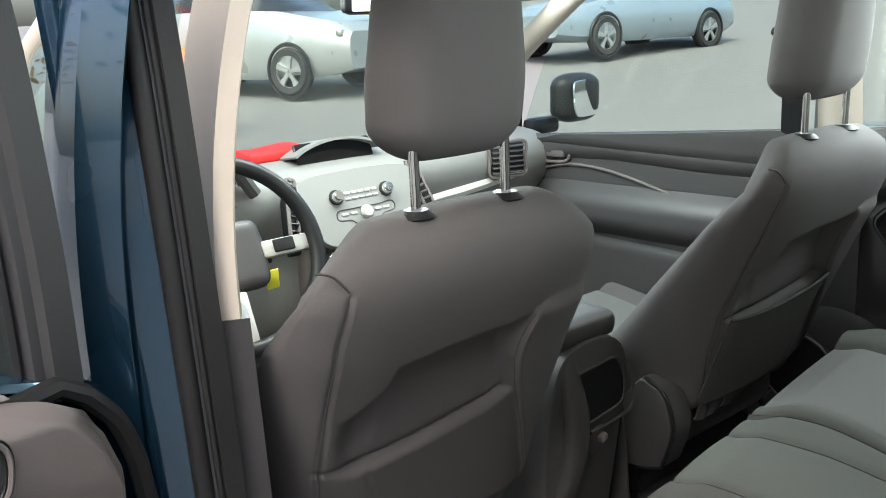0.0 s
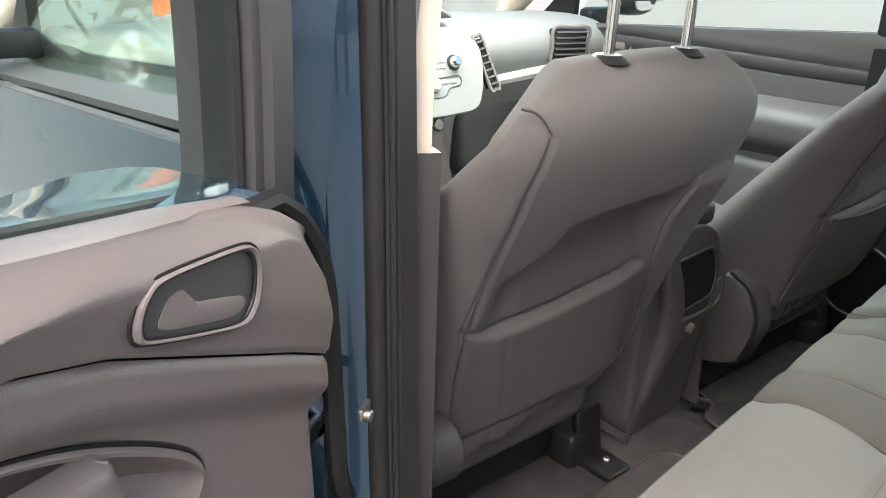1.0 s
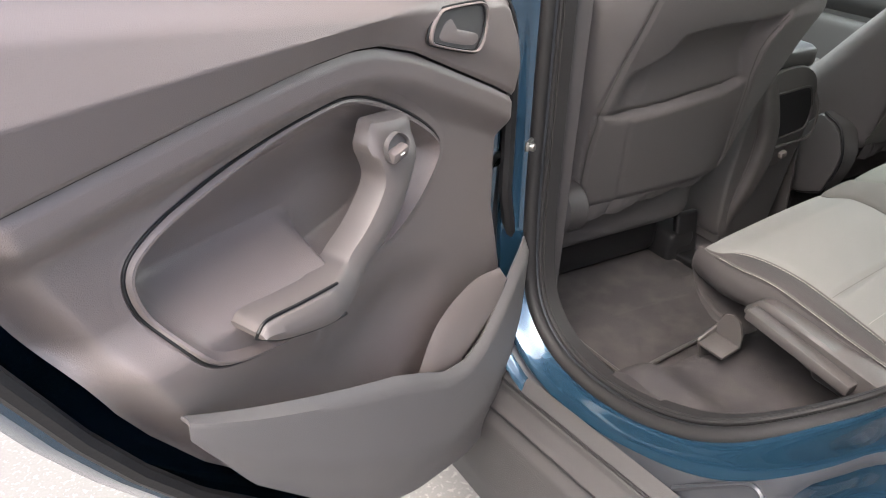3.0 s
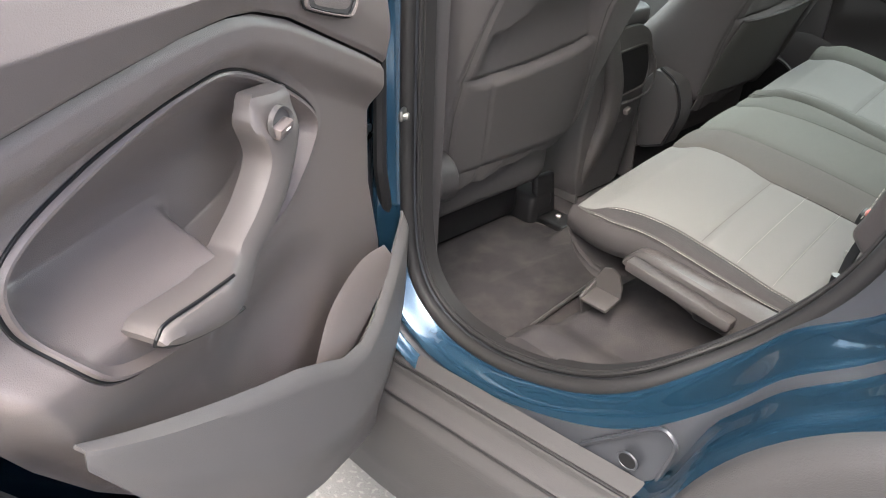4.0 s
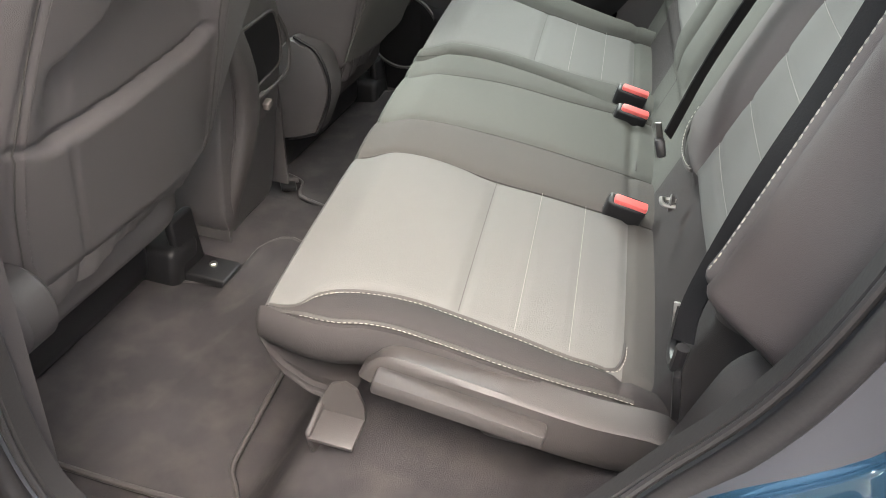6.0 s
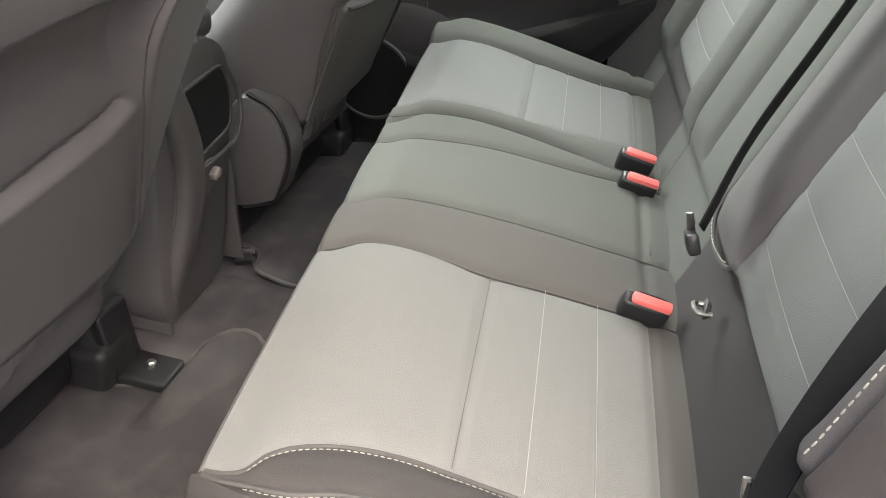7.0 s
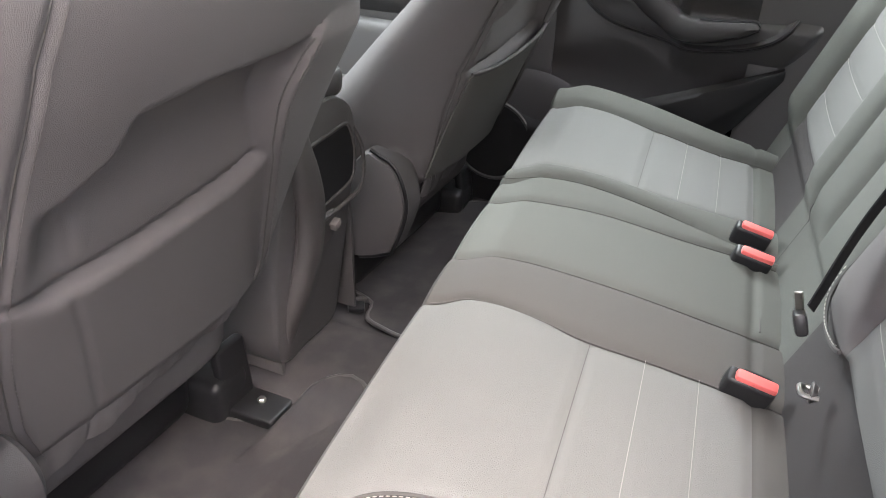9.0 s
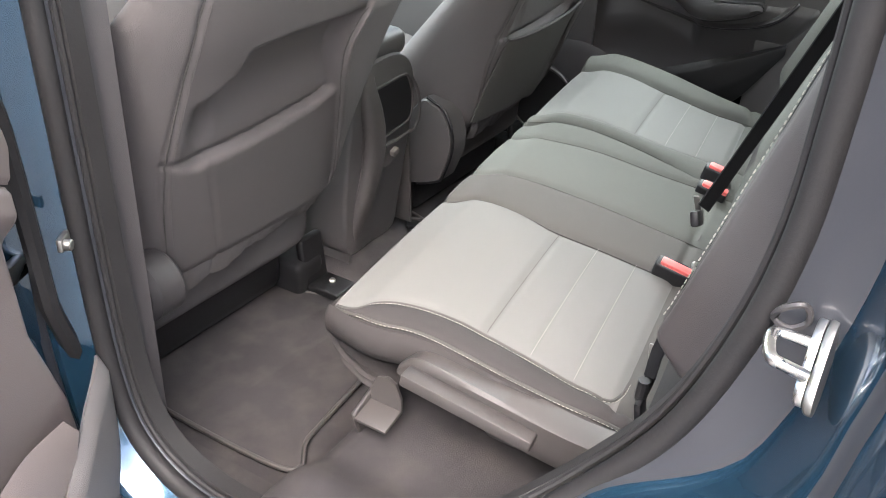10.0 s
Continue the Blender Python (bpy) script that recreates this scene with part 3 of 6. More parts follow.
def exterior():
    """The rest of the body: roof, bonnet, wings, bumpers, tail and the far side."""
    def roof_skin(u, v):
        x, y = -0.64 + 1.28 * u, -1.72 + 2.30 * v
        return x, y, 1.672 - 0.10 * (2 * u - 1) ** 4 - 0.06 * (2 * v - 1) ** 2

    part("roof_skin", sheet(roof_skin, 24, 24, 0.006), PAINT, CAR, "blue painted roof")

    def bonnet(u, v):
        x = (-0.76 + 1.52 * u) * (1 - 0.10 * v * v)
        return x, 1.40 + 0.90 * v - 0.10 * (2 * u - 1) ** 2 * v, 1.00 - 0.16 * v - 0.05 * v**4 - 0.035 * (2 * u - 1) ** 4

    part("bonnet", sheet(bonnet, 24, 24, 0.006), PAINT, CAR, "blue painted bonnet")

    def nose(u, v):
        x = -0.80 + 1.60 * u
        return x, 2.34 - 0.22 * (2 * u - 1) ** 4 - 0.05 * (2 * v - 1) ** 2, 0.28 + 0.52 * v

    part("front_bumper", sheet(nose, 24, 12, 0.01), PAINT, CAR, "blue painted front bumper")
    part("grille", box((0.80, 0.03, 0.16), (0, 2.34, 0.62), 0.02), BLACK, CAR, "black front grille")
    for side in (-1, 1):
        part("headlight", pillow((0.36, 0.14, 0.14), 0.05, (10, 6, 6), lambda x, y, z: (side * 0.62 + x, 2.20 + y - 0.35 * abs(x), 0.79 + z)), CHROME, CAR, "clear headlight")

        def wing(u, v):
            y, z = 1.09 + 1.16 * u, 0.34 + (0.66 - 0.16 * u) * v
            gap = np.array([y - 1.64, z - 0.42])
            d = np.linalg.norm(gap)
            if d < 0.40:
                y, z = np.array([1.64, 0.42]) + gap / max(d, 1e-6) * 0.40
            return side * (0.855 + 0.02 * math.sin(math.pi * v) - 0.13 * u**3), y, z

        part("front_wing", sheet(wing, 40, 30, 0.006), PAINT, CAR, "blue painted front wing")
        wheel(1.64, 0.36, CAR, side * 0.74)

        def upper(u, v):
            z = 1.10 + 0.48 * v
            return side * (0.80 - 0.17 * v * v - 0.03 * v), -0.98 - (0.72 - 0.20 * v) * u, z

        part("rear_side_window", sheet(upper, 10, 8, 0.006), SCREEN, CAR, "dark rear side window")
    wheel(-1.02, 0.36, CAR, 0.74)

    def far_quarter(u, v):
        y, z = -0.72 - 1.02 * u, 0.34 + 0.78 * v
        gap = np.array([y, z]) - np.array([-1.02, 0.42])
        d = np.linalg.norm(gap)
        if d < 0.40:
            y, z = np.array([-1.02, 0.42]) + gap / max(d, 1e-6) * 0.40
        return 0.855 + 0.02 * math.sin(math.pi * v) - 0.06 * u**3, y, z

    part("quarter_panel", sheet(far_quarter, 30, 24, 0.006), PAINT, CAR)
    part("tailgate", sheet(lambda u, v: (-0.80 + 1.60 * u, -1.76 + 0.05 * (2 * u - 1) ** 4 + 0.04 * v, 0.50 + 0.62 * v), 16, 10, 0.006), PAINT, CAR, "blue painted tailgate")
    part("rear_bumper", box((1.64, 0.14, 0.26), (0, -1.76, 0.44), 0.05, 3), CLADDING, CAR, "grey rear bumper")
    pane = part("rear_window", sheet(lambda u, v: ((-0.72 + 1.44 * u) * (1 - 0.12 * v), -1.72 + 0.12 * v, 1.12 + 0.42 * v), 10, 6, 0.004), GLASS, CAR, "tinted rear window")
    pane.visible_shadow = False


shell()
exterior()


# ---- the open rear door ----
def panel_edges(z):
    """Front and rear ends of the inner panel at a height, along the door."""
    front = np.interp(z, [0.40, 0.435, 0.55, 0.68, 0.79, 0.93, 1.00, 1.042, 1.08, 1.105, 1.118, 1.124], [0.10, -0.015, -0.03, -0.01, 0.03, 0.042, 0.050, 0.064, 0.093, 0.130, 0.165, 0.20])
    rear = np.interp(z, [0.40, 0.44, 0.48, 0.58, 0.68, 0.76, 0.83, 0.93, 1.02, 1.10, 1.20], [0.14, 0.28, 0.37, 0.475, 0.57, 0.63, 0.675, 0.73, 0.775, 0.81, 0.84])
    return front, rear


CUP = spline([(0.655, 0.955), (0.63, 0.985), (0.56, 1.010), (0.46, 1.033), (0.385, 1.037), (0.29, 0.997), (0.212, 0.940), (0.222, 0.898), (0.285, 0.850),
              (0.375, 0.830), (0.45, 0.818), (0.53, 0.828), (0.60, 0.855), (0.64, 0.905)], 1200, True)
CUP_COARSE = CUP[::12]


def cup_distance(u, z):
    """Signed distance to the recess's outline; positive inside."""
    d = CUP[::3] - np.array([u, z])
    dist = math.sqrt((d**2).sum(1).min())
    (x1, y1), (x2, y2) = CUP_COARSE.T, np.roll(CUP_COARSE, -1, 0).T
    cross = (y1 > z) != (y2 > z)
    at = (x2 - x1) * (z - y1) / np.where(y2 == y1, 1.0, y2 - y1) + x1
    return dist if (cross & (u < at)).sum() % 2 else -dist


def inside(outline, u, z):
    (x1, y1), (x2, y2) = outline.T, np.roll(outline, -1, 0).T
    cross = (y1 > z) != (y2 > z)
    return bool((cross & (u < (x2 - x1) * (z - y1) / np.where(y2 == y1, 1.0, y2 - y1) + x1)).sum() % 2)


def groove_line(u):
    """The long parting line under the upper panel."""
    return float(np.interp(u, [0.03, 0.12, 0.22, 0.30, 0.36, 0.40, 0.46, 0.58, 0.70, 0.83], [0.940, 0.985, 1.030, 1.066, 1.084, 1.088, 1.086, 1.074, 1.060, 1.045]))


def belt_line(u):
    """Height of the panel's upper edge, which climbs towards the rear."""
    return 1.119 + 0.125 * (u - 0.16)


def shelf(z):
    """How far up the armrest's shelf has come out, from the recess's back to its front edge."""
    t = max(0.0, min(1.0, (0.918 - z) / 0.042))
    return t - 0.09 * math.sin(2 * math.pi * t)


def panel_relief(u, z):
    """The panel's relief, but for the recess."""
    w = 0.0
    g = z - groove_line(u)
    # upper panel swells towards the belt, the band below the parting line falls away to the recess
    rise = max(0.0, min(1.0, g / max(0.02, 1.119 - groove_line(u))))
    fade = ease(0.20, 0.36, u)
    w += 0.008 * ease(0.0, 0.05, g) * (1 - fade) + 0.020 * rise * fade
    w -= 0.34 * max(0.0, z - 1.119) * fade
    w -= 0.024 * ease(-0.024, -0.066, g)
    # the armrest's swell runs on below and behind the recess
    w += 0.034 * shelf(z) * ease(0.74, 0.87, z) * ease(0.415, 0.445, u)
    w -= 0.022 * bumpy(math.hypot((u - 0.30) / 1.5, z - 0.72), 0.10)
    front, rear = panel_edges(z)
    w -= 0.035 * (bumpy(u - front, 0.03) * (1 - 0.8 * ease(1.04, 1.11, z)) + bumpy(rear - u, 0.04))
    w -= 0.016 * ease(belt_line(u) - 0.030, belt_line(u), z)
    return w


def recess():
    """The hollow behind the pull handle: a crisp rim, a sloping back and the armrest's shelf."""
    c = CUP[::6]
    t = np.roll(c, -1, 0) - np.roll(c, 1, 0)
    n = np.stack([t[:, 1], -t[:, 0]], -1) / np.linalg.norm(t, axis=1)[:, None]
    mid = c.mean(0)
    if (n * (mid - c)).sum() < 0:
        n = -n
    lift = {-0.0125: 0.0003, -0.006: 0.0008, -0.0032: 0.0012, -0.0016: -0.0010, 0.0002: -0.0010, 0.0014: 0.0040, 0.0034: 0.0066, 0.0060: 0.0068}
    rows = []
    for d, up in lift.items():
        rows.append([(p[0], panel_relief(p[0], p[1]) + up, p[1]) for p in c + n * d])

    def floor_w(u, z, d):
        deep = (0.012 + 0.036 * ease(1.03, 0.925, z)) * (1 - shelf(z) * ease(0.405, 0.445, u))
        return panel_relief(u, z) + 0.0065 * ease(0.013, 0.006, d) - 0.004 * ease(0.005, 0.013, d) - deep * ease(0.0, 0.040, d)

    for d in (0.0075, 0.0095, 0.012, 0.016, 0.020, 0.026):
        ring = c + n * d
        rows.append([(p[0], floor_w(p[0], p[1], d), p[1]) for p in ring])
    for k in np.linspace(0.97, 0.04, 60):
        rows.append([(p[0], floor_w(p[0], p[1], 0.026 + 0.10 * (1 - k)), p[1]) for p in mid + (ring - mid) * k])
    bm = rings(rows, True, False)
    bm.faces.new(list(bm.verts)[-len(c):])
    return bm


def rear_door(turn, label, TRIM, TRIM_DARK, TRIM_LITE, POCKET):
    """Modelled along the door (u), out of its trim (w) and up; turn sets it at its hinge."""
    door = thing("rear_door", (0, 0, 0), label, "car door", "rear doors")
    LOCAL.add(door.name)
    door.matrix_basis = turn

    def lower_trim(u, v):
        z = 0.41 + 0.64 * v
        for _ in range(5):
            a, b = panel_edges(z)
            p = a + (b - a) * u
            z = 0.41 + (groove_line(p) - 0.0013 - 0.41) * v
        return p, panel_relief(p, z) - 0.004 * bumpy(1 - v, 0.012), z

    def upper_trim(u, v):
        z = 1.05 + 0.09 * v
        for _ in range(5):
            a, b = panel_edges(z)
            p = a + (b - a) * u
            low = groove_line(p) + 0.0013
            z = low + (belt_line(p) - low) * v
        return p, panel_relief(p, z) + 0.003 - 0.004 * bumpy(v, 0.05), z

    bm = sheet(lower_trim, 190, 180)
    near_cup = {v for v in bm.verts if 0.19 < v.co.x < 0.68 and 0.79 < v.co.z < 1.06 and cup_distance(v.co.x, v.co.z) > -0.0035}
    bmesh.ops.delete(bm, geom=[f for f in bm.faces if any(v in near_cup for v in f.verts)], context="FACES")
    part("door_recess", recess(), TRIM, door, "moulded recess with armrest shelf")
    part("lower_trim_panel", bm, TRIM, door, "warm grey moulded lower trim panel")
    bez = spline([(0.288, 1.079), (0.287, 1.090), (0.278, 1.102), (0.264, 1.106), (0.212, 1.103), (0.192, 1.099), (0.184, 1.088), (0.185, 1.070), (0.191, 1.057), (0.204, 1.052), (0.243, 1.062), (0.280, 1.074)], 60, True)
    c = bez.mean(0)
    bm = sheet(upper_trim, 150, 50)
    wide = c + (bez - c) * 1.01
    hole = [f for f in bm.faces if inside(wide, f.calc_center_median().x, f.calc_center_median().z)]
    bmesh.ops.delete(bm, geom=hole, context="FACES")
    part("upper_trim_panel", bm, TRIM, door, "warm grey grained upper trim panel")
    part("parting_backing", sheet(lambda u, v: (0.05 + 0.74 * u, -0.016, groove_line(0.05 + 0.74 * u) - 0.012 + 0.024 * v), 40, 2), BLACK, door)

    # painted shell behind the trim
    def shell_outer(z):
        a, b = panel_edges(max(0.41, min(1.145, z)))
        return a - 0.035, b + 0.055

    rows = []
    for grow, w in ((-0.02, -0.030), (0.0, -0.034), (0.012, -0.05), (0.012, -0.115), (0.0, -0.135), (-0.03, -0.150)):
        ring = []
        for z in np.linspace(0.37, 1.12, 40):
            a, _ = shell_outer(z)
            ring.append((a - grow, w, z))
        for z in np.linspace(1.12, 0.37, 40):
            _, b = shell_outer(z)
            ring.append((b + grow, w, z))
        rows.append(ring)
    bm = rings(rows, True, False)
    bm.faces.new([v for v in bm.verts][-80:])
    part("door_shell", bm, PAINT, door, "blue painted door shell")
    seal = []
    for z in np.linspace(0.40, 1.10, 40):
        a, _ = shell_outer(z)
        seal.append((a + 0.012, -0.030, z))
    for z in np.linspace(1.10, 0.40, 40):
        _, b = shell_outer(z)
        seal.append((b - 0.018, -0.028, z))
    part("door_edge_seal", loop_tube(seal, 0.010, 8), RUBBER, door)

    # handle recess with its bezel and lever
    def bez_ring(s, w):
        return [(c[0] + (p[0] - c[0]) * s, w, c[1] + (p[1] - c[1]) * s) for p in bez]

    handle = part("handle_bezel", rings([bez_ring(1.115, 0.012), bez_ring(1.095, 0.0160), bez_ring(1.06, 0.0168), bez_ring(1.015, 0.0155), bez_ring(0.97, 0.008), bez_ring(0.95, -0.006)], True, False), TRIM, door, "moulded handle surround")
    part("bezel_gap", loop_tube(bez_ring(1.135, 0.0125), 0.0012, 6), BLACK, handle)
    part("bezel_inner_gap", loop_tube(bez_ring(0.99, 0.0135), 0.0014, 6), BLACK, handle)
    # the darker plastic colour here stands for the shadow round the lever
    part("handle_recess", rings([bez_ring(0.98, 0.012), bez_ring(0.93, -0.004), bez_ring(0.88, -0.026), bez_ring(0.5, -0.027)], True, True), TRIM_DARK, handle, "hollow handle recess coloured dark for its shade")
    lever = spline([(0.277, 1.077), (0.274, 1.088), (0.266, 1.095), (0.254, 1.096), (0.244, 1.084), (0.222, 1.077), (0.194, 1.068), (0.190, 1.060), (0.204, 1.056), (0.245, 1.066)], 60, True)
    lc = lever.mean(0)
    rows = [[(lc[0] + (p[0] - lc[0]) * s, w, lc[1] + (p[1] - lc[1]) * s) for p in lever] for s, w in ((0.90, -0.020), (0.93, 0.008), (0.89, 0.0125), (0.5, 0.0135))]
    part("release_lever", rings(rows, True, True), TRIM, handle)
    part("finger_well", box((0.007, 0.024, 0.026), (0.216, -0.010, 1.087), 0.003, 2, (0, 6, 0)), TRIM_LITE, handle)

    # a thin black tube draws the shade line inside the recess's one-piece rim
    part("recess_shade_line", loop_tube([(p[0], panel_relief(p[0], p[1]) + 0.0008, p[1]) for p in CUP[::6]], 0.0016, 6), BLACK, door)

    # pull handle that sweeps down into the armrest's tip: a band between two edges
    inner_edge = spline([(0.376, 1.000), (0.380, 0.984), (0.366, 0.948), (0.389, 0.914), (0.422, 0.890), (0.440, 0.882), (0.511, 0.886), (0.560, 0.891), (0.572, 0.884)], 90)
    outer_edge = spline([(0.302, 0.992), (0.302, 0.961), (0.325, 0.909), (0.353, 0.880), (0.384, 0.860), (0.424, 0.840), (0.477, 0.842), (0.540, 0.860), (0.571, 0.878)], 90)
    rows = []
    for k, (a, b) in enumerate(zip(inner_edge, outer_edge)):
        f = k / 89
        up = 0.016 - 0.010 * ease(0.10, 0.0, f) + 0.024 * ease(0.45, 0.72, f)
        low = -0.016 + 0.018 * ease(0.5, 0.7, f)
        ring = []
        for q, w in ((0.0, low), (0.0, up - 0.006), (0.05, up - 0.0015), (0.14, up), (0.5, up + 0.003), (0.84, up - 0.001), (0.95, up - 0.004), (1.0, up - 0.010), (1.0, low - 0.004)):
            p = a + (b - a) * q
            ring.append((p[0], w, p[1]))
        rows.append(ring)
    def cap(drop, up, pinch):
        mid = sum(np.array(p) for p in rows[0]) / 9
        return [(mid[0] + (p[0] - mid[0]) * pinch, p[1] - (drop if p[1] > 0 else 0.0), p[2] + up) for p in rows[0]]

    pull = part("pull_handle", rings([cap(0.012, 0.012, 0.80), cap(0.004, 0.010, 0.90), cap(0.001, 0.005, 0.97)] + rows[:52], True, True), TRIM_LITE, door, "satin grey pull handle")
    tip = part("armrest_tip", rings(rows[51:], True, True), TRIM_LITE, door, "grey armrest end")
    part("tip_gap", tube([(a[0], 0.0345, a[1] + 0.0012) for a in inner_edge[56:]] + [(b[0], 0.0305, b[1] - 0.0012) for b in outer_edge[:56:-1]], 0.0018, 6), BLACK, tip)
    sw = spline([(0.371, 0.992), (0.366, 0.972), (0.350, 0.966), (0.334, 0.972), (0.330, 0.984), (0.340, 0.996), (0.356, 1.002)], 32, True)
    dish = [[(0.350 + (p[0] - 0.350) * k, w, 0.984 + (p[1] - 0.984) * k) for p in sw] for k, w in ((0.94, 0.0150), (0.90, 0.0205), (0.86, 0.0200), (0.80, 0.0165), (0.5, 0.0160))]
    well = part("switch_well", rings(dish, True, True), POCKET, pull, "dark switch recess")
    part("window_switch", box((0.026, 0.012, 0.013), (0.352, 0.0195, 0.978), 0.003, 2, (-12, 8, 0)), TRIM, pull, "window switch")
    part("switch_mark", box((0.007, 0.002, 0.0015), (0.352, 0.0262, 0.979), 0.0006, 1, (-12, 8, 0)), PALE, pull)

    # map pocket: an outer skin standing proud of the lower panel
    def pocket_top(u):
        return float(np.interp(u, [-0.03, 0.0, 0.05, 0.10, 0.15, 0.20, 0.26, 0.31, 0.37, 0.63], [0.715, 0.715, 0.700, 0.668, 0.640, 0.632, 0.648, 0.678, 0.710, 0.808]))

    def pocket(u, v):
        p = -0.016 + 0.648 * u
        top = pocket_top(p)
        low = 0.412 if p < 0.14 else float(np.interp(p, [0.14, 0.28, 0.37, 0.475, 0.57, 0.632], [0.412, 0.452, 0.492, 0.592, 0.692, 0.790]))
        z = low + (top - low) * v
        bulge = 0.042 * math.sin(math.pi * u) ** 0.7
        return p, 0.004 + bulge * (0.35 + 0.65 * ease(0, 0.5, v)) - 0.01 * bumpy(1 - v, 0.06), z

    part("map_pocket", sheet(pocket, 60, 30, 0.004), POCKET, door, "grey moulded map pocket")
    mesh_pts = spline([(0.290, 0.655), (0.25, 0.712), (0.17, 0.735), (0.095, 0.722)], 20)
    rows = []
    for k, p in enumerate(mesh_pts):
        f = k / 19
        rows.append([(p[0], 0.018, p[1]), (p[0] - 0.01, 0.026, p[1] - 0.02), (p[0], 0.024, max(0.60, p[1] - 0.05 - 0.06 * math.sin(math.pi * f)))])
    part("bottle_holder", rings(rows, False, False), TRIM, door)

    # window frame and glass
    frame_parts = [[(0.079, 1.085), (0.078, 1.25), (0.092, 1.45), (0.15, 1.56)], [(0.15, 1.56), (0.40, 1.60), (0.70, 1.58), (0.86, 1.46), (0.90, 1.30), (0.86, 1.12)]]
    front = [Vector((u, -0.075, z)) for u, z in spline(frame_parts[0], 16)]
    rows = [[p + Vector((a, b, 0)) for a, b in ((-0.016, 0.032), (-0.011, 0.042), (0.018, 0.044), (0.023, 0.038), (0.032, 0.037), (0.036, 0.032), (0.036, -0.03), (-0.042, -0.035), (-0.042, 0.0))] for p in front]
    part("window_post", rings(rows, True, True), TRIM_FAR, door, "black window post")
    rows = [[p + Vector((a, b, 0)) for a, b in ((0.0375, 0.030), (0.0415, 0.033), (0.0455, 0.030), (0.0455, 0.0), (0.0375, 0.0))] for p in front]
    part("window_channel", rings(rows, True, True), RUBBER, door)
    part("window_frame_top", tube([(u, -0.075, z) for u, z in spline(frame_parts[1], 40)], 0.030, 10), BLACK, door)
    pane = part("window_pane", sheet(lambda u, v: (0.108 + 0.73 * u, -0.053 + 0.004 * math.sin(3 * v), 1.09 + 0.09 * u + (0.47 - 0.08 * u) * v), 10, 10, 0.004), GLASS, door, "green tinted door glass")
    pane.visible_shadow = False
    part("belt_seal", tube([(u, -0.060, belt_line(u) - 0.008) for u in (0.12, 0.3, 0.5, 0.7, 0.85)], 0.007, 8), RUBBER, door)
    rows = [[(u, panel_relief(u, belt_line(u)) + w, belt_line(u) + z) for w, z in ((0.003, -0.001), (-0.003, 0.001), (-0.012, 0.001))] + [(u, -0.056, belt_line(u) - 0.006), (u, -0.062, belt_line(u) - 0.05)] for u in np.linspace(0.155, 0.84, 40)]
    part("belt_moulding", rings(rows, False, False), TRIM, door)
    # check strap and hinge at the pillar
    part("check_strap", box((0.10, 0.012, 0.022), (-0.01, -0.055, 0.836), 0.003), STEEL, door, "dull steel check strap")
    for z in (0.62, 0.98):
        part("hinge", box((0.07, 0.03, 0.05), (-0.03, -0.09, z), 0.006), PAINT, door)
    return door


rear_door(Matrix(((-0.906, 0.423, 0, -0.78), (-0.423, -0.906, 0, -0.102), (0, 0, 1, 0), (0, 0, 0, 1))), "blue rear passenger door swung open with grey moulded trim panel", TRIM, TRIM_DARK, TRIM_LITE, TRIM_COOL)
# the same door mirrored, its trim coloured darker for the shade across the cabin
rear_door(Matrix(((0, -1, 0, 0.70), (-1, 0, 0, 0.115), (0, 0, 1, 0.025), (0, 0, 0, 1))), "closed rear passenger door with moulded trim panel coloured darker for its shade", TRIM_FAR, BLACK, TRIM_FAR, BLACK)


